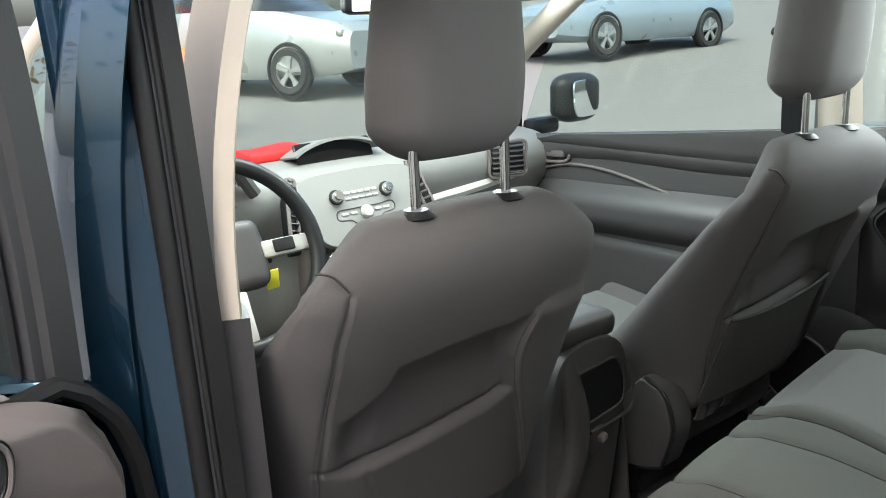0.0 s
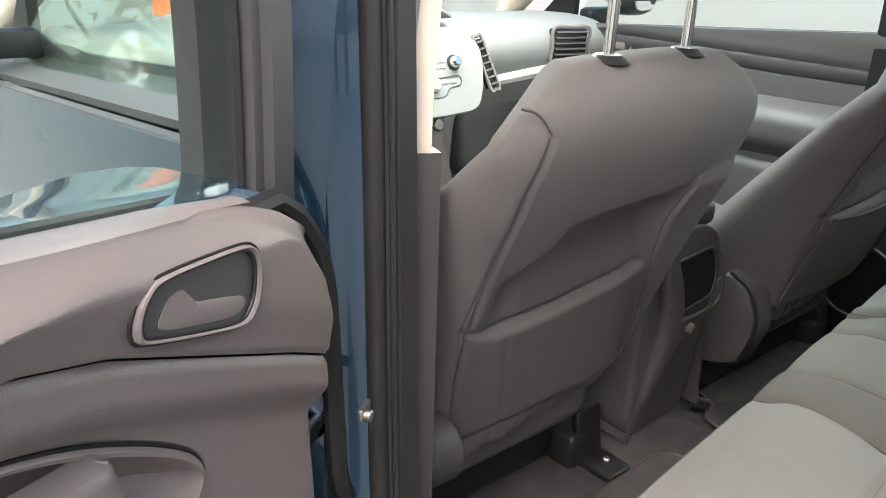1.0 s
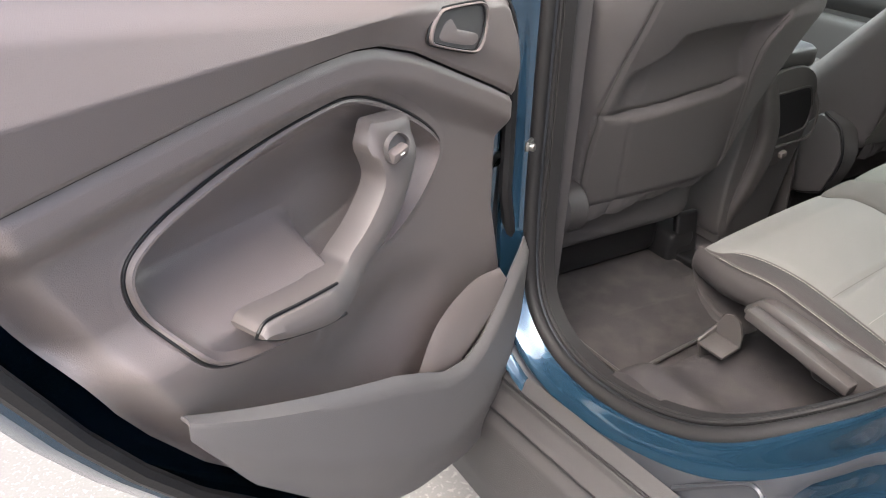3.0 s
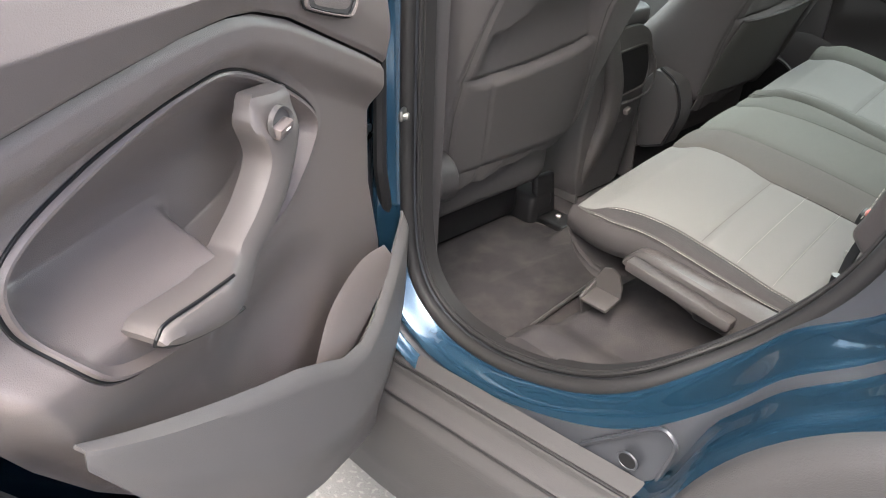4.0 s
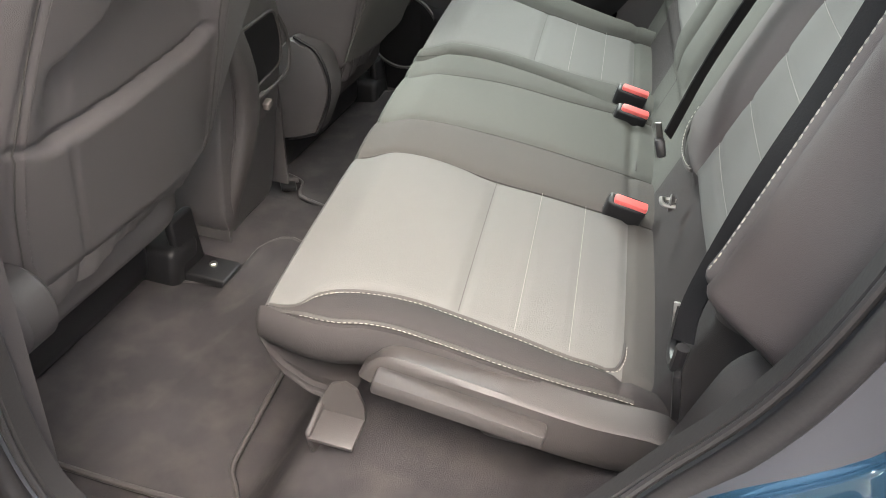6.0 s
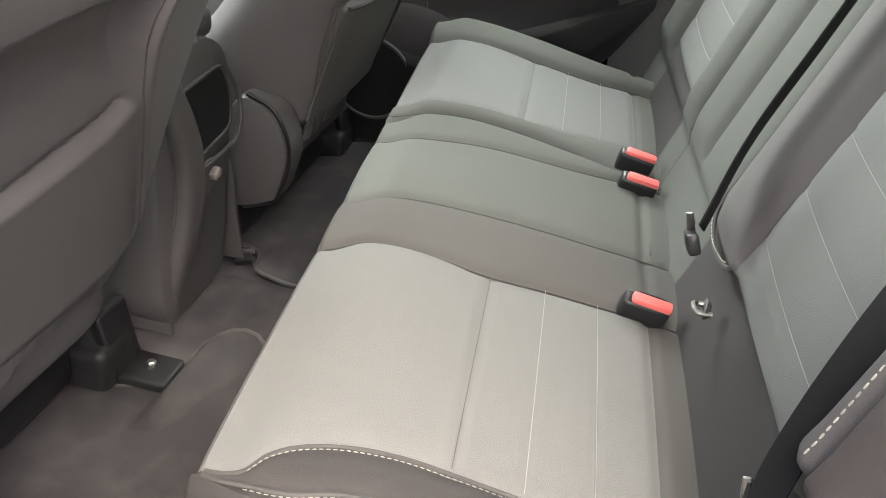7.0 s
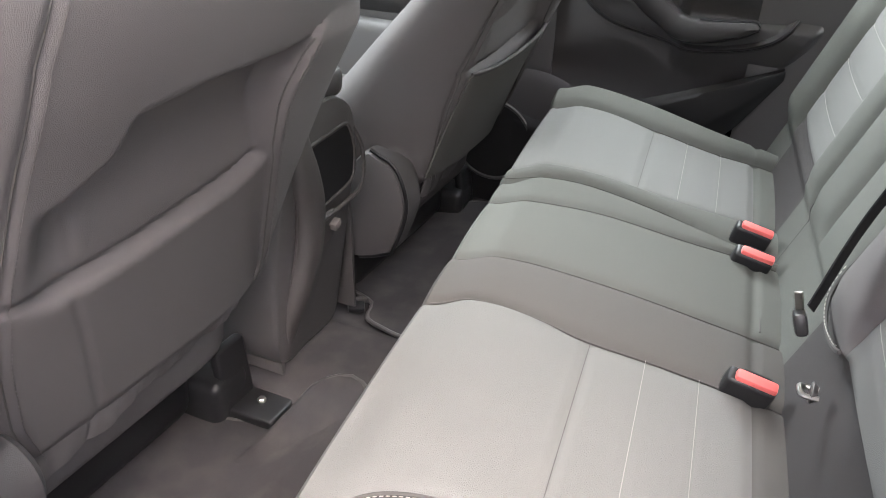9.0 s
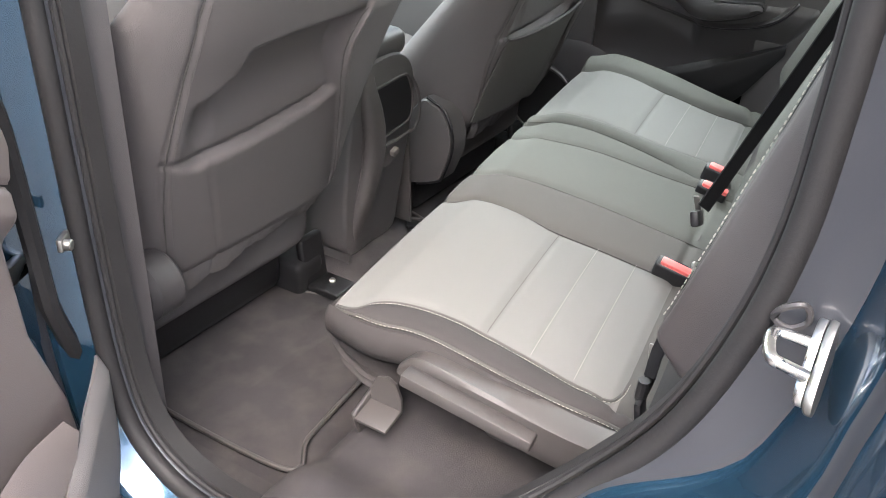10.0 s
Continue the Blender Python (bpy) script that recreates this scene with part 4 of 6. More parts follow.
# ---- the other doors ----
def front_doors():
    for side in (-1, 1):
        door = thing("front_door", (side * 0.8, 0.5, 0.45), "closed front door, blue outside with grey trim inside", "car door", "front doors")

        def skin(u, v):
            z = 0.42 + 0.60 * v
            return side * (0.845 + 0.020 * math.sin(math.pi * v) ** 0.7), 0.022 + 1.06 * u, z + (0.075 - 0.085 * u) * v

        part("outer_skin", sheet(skin, 24, 24, 0.01), PAINT, door, "glossy blue outer skin")

        def inner(u, v):
            y, z = 0.075 + 1.05 * u, 0.42 + 0.66 * v
            z += (0.055 - 0.085 * u) * v
            ridge = float(np.interp(y, [0.08, 0.32, 0.60, 0.78, 0.88, 0.95, 1.12], [1.045, 1.04, 1.045, 1.035, 1.005, 0.985, 0.95]))
            w = 0.010 * ease(1.055, 1.075, z) + 0.004 * ease(1.075, 1.12, z)
            w -= 0.016 * ease(ridge + 0.002, ridge - 0.022, z)
            w += 0.045 * bumpy(max(0.0, abs(z - 0.885 + 0.03 * (y - 0.5)) - 0.012), 0.055) * ease(1.0, 0.75, y)
            w += 0.012 * ease(0.80, 0.78, z)
            return side * (0.71 - w), y, z

        part("trim_panel", sheet(inner, 70, 110, 0.02), TRIM_DARK, door, "charcoal moulded front door trim")
        belt = [(side * 0.838, 0.03 + 1.06 * k / 10, 1.088 - 0.085 * k / 10) for k in range(11)]
        part("belt_strip", tube(belt, 0.012, 8), TRIM_DARK, door, "satin dark window strip")
        pane = part("window_pane", sheet(lambda u, v: (side * (0.79 - 0.16 * v), 0.05 + 1.0 * u - 0.35 * u * v, 1.06 - 0.07 * u + 0.44 * v), 10, 8, 0.004), GLASS, door, "side window glass")
        pane.visible_shadow = False
        part("window_sill", sheet(lambda u, v: (side * (0.70 + 0.13 * v), 0.06 + 1.04 * u, 1.128 - 0.085 * u - 0.02 * v), 20, 4, 0.01), TRIM_DARK, door)
        bz = spline([(0.93, 1.045), (0.90, 1.055), (0.80, 1.05), (0.745, 1.035), (0.75, 1.005), (0.80, 0.995), (0.90, 1.00)], 36, True)
        bezel = part("handle_bezel", loop_tube([(side * 0.700, p[0], p[1]) for p in bz], 0.005, 8), TRIM, door)
        part("release_lever", box((0.014, 0.085, 0.028), (side * 0.698, 0.80, 1.024), 0.006), TRIM_LITE, bezel)
        part("lock_switch", box((0.010, 0.040, 0.030), (side * 0.698, 0.885, 1.026), 0.004), SILVER, bezel)
        arm = spline([(0.90, 0.955), (0.80, 0.985), (0.70, 0.995), (0.55, 0.980), (0.30, 0.925)], 24)
        part("armrest_ridge", tube([(side * 0.703, p[0], p[1]) for p in arm], 0.0045, 8), TRIM_LITE, door)
        cup = spline([(0.86, 0.880), (0.84, 0.898), (0.62, 0.902), (0.60, 0.880), (0.63, 0.862), (0.82, 0.862)], 30, True)
        part("pull_cup", rings([[(side * (0.668 - d), 0.73 + (p[0] - 0.73) * k, 0.88 + (p[1] - 0.88) * k) for p in cup] for d, k in ((0, 1), (0.004, 0.97), (0.002, 0.7))], True, True), BLACK, door, "dark pull cup")
        # wing mirror
        mir = part("mirror_housing", pillow((0.10, 0.09, 0.15), 0.04, (10, 10, 12), lambda x, y, z: (side * 0.93 + 1.9 * x, 0.93 + y, 1.155 + z)), PAINT if side < 0 else BLACK, door, "wing mirror housing")
        o = spline([(-0.078, -0.030), (-0.072, 0.040), (-0.040, 0.054), (0.050, 0.052), (0.078, 0.036), (0.080, -0.030), (0.060, -0.054), (-0.050, -0.054)], 40, True)
        part("mirror_glass", plate([tuple(p) for p in o], 0.004, None, pose(side * 0.93, 0.886, 1.155, 84, 0, side * 14)), MIRROR, mir)
        part("mirror_foot", box((0.12, 0.05, 0.05), (side * 0.80, 0.95, 1.08), 0.015), BLACK, mir)
        part("quarter_trim", plate([(0.98, 1.03), (1.16, 1.02), (0.98, 1.20)], 0.02, None, Matrix(((0, 0, side, side * 0.73), (1, 0, 0, 0), (0, 1, 0, 0), (0, 0, 0, 1)))), BLACK, door)


front_doors()


def far_speaker():
    """The speaker panel low in the front corner of the far rear door."""
    s = thing("speaker", (0.69, 0.03, 0.5), "round black speaker grille low in the rear door", "speaker")
    part("grille", disc(0.085, 0.012, (0.672, 0.02, 0.60), (0, -90, 0), 40), BLACK, s, "black perforated grille")
    part("ring", loop_tube([(0.660, 0.02 + 0.085 * math.cos(a), 0.60 + 0.085 * math.sin(a)) for a in np.linspace(0, 2 * math.pi, 40, endpoint=False)], 0.004, 6), TRIM_DARK, s)


far_speaker()


# ---- rear seats ----
SKEW = 0.085  # the cabin stands a little turned to the world's axes
ROLL = 0.045  # and leans a little towards the open door
REAR_SEATS = []


def curve(pts):
    """A smooth function of one value through a few points."""
    p = spline(sorted(pts), 200)
    return lambda v: float(np.interp(v, p[:, 0], p[:, 1]))


def seat_level(y):
    return float(np.interp(y, SEAT_FALL[:, 0], SEAT_FALL[:, 1]))


SEAT_FALL = spline([(-0.68, 0.640), (-0.60, 0.655), (-0.545, 0.667), (-0.49, 0.678), (-0.435, 0.689), (-0.37, 0.700), (-0.28, 0.712), (-0.20, 0.720), (-0.10, 0.722)], 120)
EDGE = curve([(-0.66, -0.470), (-0.545, -0.484), (-0.492, -0.494), (-0.428, -0.502), (-0.364, -0.505), (-0.321, -0.507), (-0.290, -0.514), (-0.262, -0.526), (-0.230, -0.531), (-0.185, -0.526), (-0.16, -0.524)])
WAVE = curve([(-0.66, -0.455), (-0.53, -0.452), (-0.491, -0.456), (-0.435, -0.457), (-0.379, -0.458), (-0.333, -0.459), (-0.290, -0.467), (-0.256, -0.481), (-0.234, -0.499), (-0.220, -0.518), (-0.195, -0.522), (-0.16, -0.520)])
INNER = curve([(-0.66, -0.146), (-0.555, -0.152), (-0.455, -0.166), (-0.372, -0.179), (-0.322, -0.176), (-0.265, -0.179), (-0.23, -0.188), (-0.196, -0.204), (-0.16, -0.212)])
MIDDLE = curve([(-0.66, -0.026), (-0.584, -0.030), (-0.45, -0.047), (-0.36, -0.058), (-0.283, -0.069), (-0.24, -0.082), (-0.196, -0.100), (-0.16, -0.106)])
BEYOND = curve([(-0.66, 0.170), (-0.53, 0.153), (-0.442, 0.132), (-0.338, 0.118), (-0.27, 0.097), (-0.196, 0.066), (-0.16, 0.060)])
SPLIT = curve([(-0.66, 0.176), (-0.53, 0.181), (-0.40, 0.190), (-0.30, 0.190), (-0.24, 0.168), (-0.193, 0.132), (-0.16, 0.126)])
FAR_INNER = curve([(-0.66, 0.290), (-0.568, 0.276), (-0.44, 0.240), (-0.32, 0.233), (-0.244, 0.214), (-0.192, 0.184), (-0.16, 0.178)])
FAR_OUTER = curve([(-0.66, 0.520), (-0.566, 0.514), (-0.474, 0.492), (-0.383, 0.494), (-0.315, 0.500), (-0.245, 0.498), (-0.19, 0.482), (-0.16, 0.478)])
FAR_EDGE = curve([(-0.66, 0.560), (-0.56, 0.566), (-0.45, 0.572), (-0.35, 0.590), (-0.25, 0.596), (-0.19, 0.565), (-0.16, 0.556)])
FRONT_ROLL = [(0.0, 0.0), (0.004, 0.004), (0.007, 0.012), (0.008, 0.025), (0.006, 0.042), (-0.002, 0.062), (-0.018, 0.080), (-0.045, 0.096), (-0.09, 0.102)]
SIDE_ROLL = [(0.0, 0.0), (-0.006, 0.004), (-0.011, 0.012), (-0.013, 0.024), (-0.010, 0.040), (0.000, 0.055), (0.020, 0.066), (0.05, 0.068)]
SEAMS_ACROSS = (-0.373, -0.433, -0.491)


def bench_seat(lanes, left_side, label):
    """A cushion skinned lane by lane between its seams, with puffed lanes, a rolled front and a rolled outer side.
    lanes: the seams' curves with, for each lane between them, its cloth, its swell and how many ribs cross it."""
    seat = thing("bench_seat", (lanes[0][0](-0.35), -0.4, 0.56), label, "car seat", "rear seats")
    REAR_SEATS.append(seat)
    steps = [-0.188 - 0.0045 * k for k in range(100)]
    rows = [(y, 0.0, 0.0) for y in steps]
    rows = [(steps[0], dy, dz) for dy, dz in FRONT_ROLL[:0:-1]] + rows
    cols = []
    for k, (left, cloth, swell, ribs, right) in enumerate(lanes):
        n = max(6, int(abs(right(-0.4) - left(-0.4)) / 0.0055))
        for j in range(n + (k == len(lanes) - 1)):
            cols.append((left, right, j / n, cloth, swell, ribs, 0.0, 0.0))
    left, right, _, cloth, swell, ribs, _, _ = cols[0]
    cols = [(left, right, 0.0, FABRIC_EDGE, 0.0, False, dx * left_side, dz) for dx, dz in SIDE_ROLL[:0:-1]] + cols
    left, right, f, cloth, swell, ribs, _, _ = cols[-1]
    cols += [(left, right, 1.0, FABRIC_EDGE, 0.0, False, 0.004 - dx * (0.3 if left_side else 1.0), dz) for dx, dz in SIDE_ROLL[1:]]
    cloths = [FABRIC_LITE, FABRIC_MID, FABRIC_DARK, FABRIC_EDGE, FABRIC_BAND]

    def point(col, row):
        left, right, f, cloth, swell, ribs, dx, side = col
        y, dy, fall = row
        a, b = left(y), right(y)
        x = a + (b - a) * f
        h = seat_level(y) + ROLL * (x + 0.44)
        edge = min(f, 1 - f) * abs(b - a)
        if side == 0:
            h += swell * (1 - (2 * f - 1) ** 2) ** 0.6 - 0.0035 * bumpy(edge, 0.009)
            if ribs:
                h -= 0.0042 * bumpy(y - SEAMS_ACROSS[0], 0.010) + sum(0.0016 * bumpy(y - q, 0.005) for q in SEAMS_ACROSS[1:])
                h += 0.004 * math.sin(math.pi * ease(SEAMS_ACROSS[0], -0.19, y))
            h -= 0.010 * bumpy(y + 0.188, 0.05) + 0.004 * bumpy(y + 0.548, 0.010)
        z = h - (side**3 + fall**3) ** (1 / 3)
        return x + dx + (0.012 * (fall / 0.1) if side else 0), y + dy + SKEW * (x + dx), z

    bm = bmesh.new()
    grid = [[bm.verts.new(point(c, r)) for r in rows] for c in cols]
    for i in range(len(cols) - 1):
        cloth = cols[i][3] if cols[i][7] == 0 else FABRIC_EDGE
        for j in range(len(rows) - 1):
            face = bm.faces.new((grid[i][j], grid[i + 1][j], grid[i + 1][j + 1], grid[i][j + 1]))
            y, fall = rows[j][0], rows[j][2]
            use = cloth
            if cloth is FABRIC_LITE and (y < -0.546 or fall > 0.020):
                use = FABRIC_BAND if left_side else FABRIC_MID
            if fall > 0.03:
                use = FABRIC_EDGE
            face.material_index = cloths.index(use)
    ob = part("cushion", bm, FABRIC_LITE, seat, "cloth cushion with charcoal edges and light grey middle panel")
    for m in cloths[1:]:
        ob.data.materials.append(m)
    return seat


def on_bench(x, y, up=0.0):
    """A point on a cushion, its height raised by up."""
    return x, y + SKEW * x, seat_level(y) + ROLL * (x + 0.44) - 0.010 * bumpy(y + 0.188, 0.05) + up


def rear_bench():
    near = bench_seat([(EDGE, FABRIC_EDGE, 0.004, False, WAVE), (WAVE, FABRIC_LITE, 0.005, True, INNER), (INNER, FABRIC_BAND, 0.007, False, MIDDLE), (MIDDLE, FABRIC_MID, 0.007, False, BEYOND), (BEYOND, FABRIC_MID, 0.005, False, SPLIT)],
                      1.0, "charcoal and light grey cloth double rear seat with upright backrest")
    split_far = lambda y: SPLIT(y) + 0.007
    far = bench_seat([(split_far, FABRIC_MID, 0.008, False, FAR_INNER), (FAR_INNER, FABRIC_LITE, 0.005, True, FAR_OUTER), (FAR_OUTER, FABRIC_MID, 0.020, False, FAR_EDGE)],
                     0.0, "charcoal and light grey cloth single rear seat with upright backrest")
    for line in (WAVE, EDGE):
        run = [on_bench(line(y), y, -0.0004) for y in np.linspace(-0.190, -0.560 if line is EDGE else -0.528, 80)]
        part("piping", tube(run, 0.0022, 6), THREAD_DARK, near)
        part("stitching", dashes([(x - 0.0046, y, z + 0.0016) for x, y, z in run[8:]]), THREAD, near)
    corner = spline([(WAVE(-0.528), -0.528), (-0.445, -0.540), (-0.425, -0.547), (-0.40, -0.549)], 16)
    run = [on_bench(x, y, -0.001) for x, y in corner]
    part("piping", tube(run, 0.0020, 6), THREAD_DARK, near)
    part("stitching", dashes([(x - 0.003, y - 0.003, z + 0.001) for x, y, z in run]), THREAD, near)
    for seat, a, b in ((near, WAVE, INNER), (far, FAR_INNER, FAR_OUTER)):
        for q in SEAMS_ACROSS:
            ends = a(q) + 0.006, b(q) - 0.003
            part("stitch_line", tube([on_bench(x, q, 0.0032 * (1 - ((2 * x - ends[0] - ends[1]) / (ends[1] - ends[0])) ** 2) ** 0.6 + 0.0018 - 0.0012 * (q == SEAMS_ACROSS[0])) for x in np.linspace(*ends, 40)], 0.0004, 5), THREAD_PALE if q != SEAMS_ACROSS[0] else THREAD_DARK, seat)
    for seat, line in ((near, INNER), (near, MIDDLE), (near, BEYOND), (far, FAR_INNER), (far, FAR_OUTER)):
        part("seam", tube([on_bench(line(y), y, -0.0012) for y in np.linspace(-0.192, -0.60, 70)], 0.0012, 6), THREAD_DARK, seat)
    part("seam", tube([on_bench(x, -0.556, 0.004) for x in np.linspace(-0.02, 0.15, 20)], 0.0010, 6), THREAD_DARK, near)

    # plastic side cover and folding lever
    cover = spline([(-0.335, 0.672), (-0.350, 0.693), (-0.372, 0.703), (-0.46, 0.697), (-0.56, 0.690), (-0.635, 0.692), (-0.645, 0.66), (-0.60, 0.640), (-0.50, 0.640), (-0.43, 0.652), (-0.37, 0.664)], 60, True)
    cover[:, 1] -= 0.012 + 0.035 * (-0.37 - cover[:, 0]).clip(0)
    rows = [[(-0.500 - d, p[0], p[1]) for p in cover] for d in (0, 0.036)] + [[(-0.540, -0.49 + (p[0] + 0.49) * 0.98, 0.655 + (p[1] - 0.655) * 0.85) for p in cover]]
    part("side_cover", rings(rows, True, True), TRIM_MID, near, "grey plastic seat side cover")
    part("fold_lever", box((0.024, 0.170, 0.018), (-0.552, -0.442, 0.664), 0.004, 2, (8.5, 0, 3)), TRIM_MID, near, "grey plastic folding lever")
    part("lever_grip", pillow((0.026, 0.060, 0.034), 0.012, (6, 10, 8), lambda x, y, z: (-0.533 + x, -0.490 + y, 0.642 + z)), BLACK, near, "hollow grip under the lever")


rear_bench()


def back_y(z):
    """Front face of the rear backrests."""
    return -0.588 - 0.36 * (z - 0.72)


def back_seat(lanes, seat, x0, x1, thick=0.12, bulge=lambda x: 0.0):
    """A backrest skinned lane by lane between its seams. A lane: from x, to x, cloth, swell, ribbed."""
    cols = [(x0 - dx, FABRIC_EDGE, None, 0.0, dy) for dx, dy in ((-0.004, thick), (0.006, thick * 0.7), (0.010, thick * 0.4), (0.009, 0.030), (0.005, 0.010))]
    for k, (a, b, cloth, swell, ribs) in enumerate(lanes):
        n = max(6, int((b - a) / 0.007))
        for j in range(n + (k == len(lanes) - 1)):
            cols.append((a + (b - a) * j / n, cloth, (a, b, swell, ribs), j / n, 0.0))
    cols += [(x1 + dx, FABRIC_EDGE, None, 0.0, dy) for dx, dy in ((0.005, 0.010), (0.009, 0.030), (0.010, thick * 0.5), (-0.004, thick))]
    zs = [0.640 + 0.0065 * k for k in range(96)]
    cloths = [FABRIC_LITE, FABRIC_MID, FABRIC_DARK, FABRIC_EDGE, FABRIC_BAND, LEATHER]
    ribs_at = (0.824, 0.879, 0.937, 0.996)

    def point(col, z):
        x, cloth, lane, f, dy = col
        y = back_y(z) - dy + bulge(x) * ease(0.800, 0.862, z) * (1 + 1.6 * max(0.0, z - 0.88)) - (0.075 * ease(0.86, 0.79, z) * ease(-0.455, -0.520, x) if x0 < -0.5 else 0.0)
        z += ROLL * (x + 0.19)
        if lane:
            a, b, swell, ribs = lane
            level = ease(0.76, 0.82, z)
            y += swell * (1 - (2 * f - 1) ** 2) ** 0.6 * level - 0.004 * bumpy(min(f, 1 - f) * (b - a), 0.010) * level
            if ribs:
                y -= sum(0.0024 * bumpy(z - ROLL * (x + 0.19) - q, 0.008) for q in ribs_at) + 0.005 * bumpy(z - ROLL * (x + 0.19) - 0.772, 0.012)
            y -= 0.010 * ease(0.780, 0.755, z)
        return x, y + SKEW * x, z

    bm = bmesh.new()
    grid = [[bm.verts.new(point(c, z)) for z in zs] for c in cols]
    for i in range(len(cols) - 1):
        for j in range(len(zs) - 1):
            face = bm.faces.new((grid[i][j], grid[i][j + 1], grid[i + 1][j + 1], grid[i + 1][j]))
            use = cols[i][1]
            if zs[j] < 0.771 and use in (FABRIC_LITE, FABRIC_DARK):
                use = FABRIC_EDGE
            face.material_index = cloths.index(use)
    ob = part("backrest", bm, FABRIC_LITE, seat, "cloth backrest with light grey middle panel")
    for m in cloths[1:]:
        ob.data.materials.append(m)
    for a, b, cloth, swell, ribs in lanes:
        if ribs:
            for q in ribs_at:
                run = []
                for f in np.linspace(0.03, 0.97, 30):
                    x = a + (b - a) * f
                    run.append((x, back_y(q) + swell * (1 - (2 * f - 1) ** 2) ** 0.6 - 0.0016 + SKEW * x, q + ROLL * (x + 0.19)))
                part("stitch_line", tube(run, 0.0004, 5), THREAD_PALE, seat)
    return ob


def outer_bulge(x):
    """The outer bolster of the near backrest stands well forward."""
    return 0.054 * ease(-0.440, -0.522, x) * (1 - 0.85 * ease(-0.532, -0.605, x))


def backrests():
    near, far = REAR_SEATS
    back_seat([(-0.605, -0.530, LEATHER, 0.007, False), (-0.530, -0.446, FABRIC_DARK, 0.004, False), (-0.446, -0.186, FABRIC_LITE, 0.006, True), (-0.186, -0.070, FABRIC_DARK, 0.020, False), (-0.070, 0.070, FABRIC_MID, 0.010, False), (0.070, 0.180, FABRIC_MID, 0.016, False)], near, -0.605, 0.180, 0.12, outer_bulge)
    back_seat([(0.188, 0.270, FABRIC_MID, 0.016, False), (0.270, 0.520, FABRIC_LITE, 0.006, True), (0.520, 0.640, FABRIC_MID, 0.026, False)], far, 0.188, 0.640)
    line = []
    for z in np.linspace(0.868, 1.22, 60):
        x = -0.530
        line.append((x + 0.006, back_y(z) + outer_bulge(x) * (1 + 1.6 * max(0.0, z - 0.88)) + 0.0050 + SKEW * x, z + ROLL * (x + 0.19)))
    part("stitching", dashes(line, 0.0044, 0.0026, 0.0008), THREAD, near)
    hook = spline([(-0.072, 0.86), (-0.066, 0.805), (-0.078, 0.780), (-0.118, 0.769), (-0.165, 0.773), (-0.186, 0.780)], 40)
    part("piping", tube([(x, back_y(z) + 0.006 + SKEW * x, z) for x, z in hook], 0.0024, 6), THREAD_DARK, near)
    part("stitching", dashes([(x + 0.003, back_y(z) + 0.0085 + SKEW * x, z + 0.004) for x, z in hook[10:]], 0.0044, 0.0026, 0.0007), THREAD, near)
    part("bolster_foot", pillow((0.12, 0.09, 0.16), 0.042, (14, 12, 16), lambda x, y, z: (-0.575 + x, -0.688 + y - 0.30 * z, 0.728 + z)), FABRIC_EDGE, near, "charcoal covered foot of the bolster")


backrests()


def buckle(x, y, z, turn, label):
    b = thing("seat_belt_buckle", (x, y, z), label, "seat belt buckle", "rear belt buckles")
    LOCAL.add(b.name)
    b.matrix_basis = pose(x, y, z, *turn)
    part("body", box((0.022, 0.052, 0.080), (0, 0.003, -0.042), 0.005, 3), BLACK, b, "black buckle body")
    part("release_button", box((0.013, 0.044, 0.010), (-0.002, 0, -0.001), 0.003), RED, b, "red release button")
    part("slot", box((0.004, 0.030, 0.002), (0.0075, 0, -0.001), 0.0008), BLACK, b)
    return b


buckle(-0.158, -0.560, 0.708, (12, -18, 0), "black seat belt buckle with red release button")
buckle(0.132, -0.538, 0.717, (12, -18, 0), "black seat belt buckle with red release button")
buckle(0.196, -0.531, 0.726, (12, -14, 0), "black seat belt buckle with red release button")


def strap(pts, width, across, name="belt"):
    """A flat band along pts, its width lying along across."""
    p = spline(pts, 40)
    across = np.array(across, float)
    rows = []
    for k in range(len(p)):
        t = p[min(k + 1, 39)] - p[max(k - 1, 0)]
        t /= np.linalg.norm(t)
        side = across - t * np.dot(across, t)
        side /= np.linalg.norm(side)
        up = np.cross(t, side)
        rows.append([p[k] + side * a * width / 2 + up * b * 0.0008 for a, b in ((-1, -1), (-0.5, -1.3), (0.5, -1.3), (1, -1), (1, 1), (0.5, 1.3), (-0.5, 1.3), (-1, 1))])
    return rings(rows, True, True)


MIDBELT = (-0.152, -0.150, -0.148, -0.146)  # where the middle belt passes as it rises


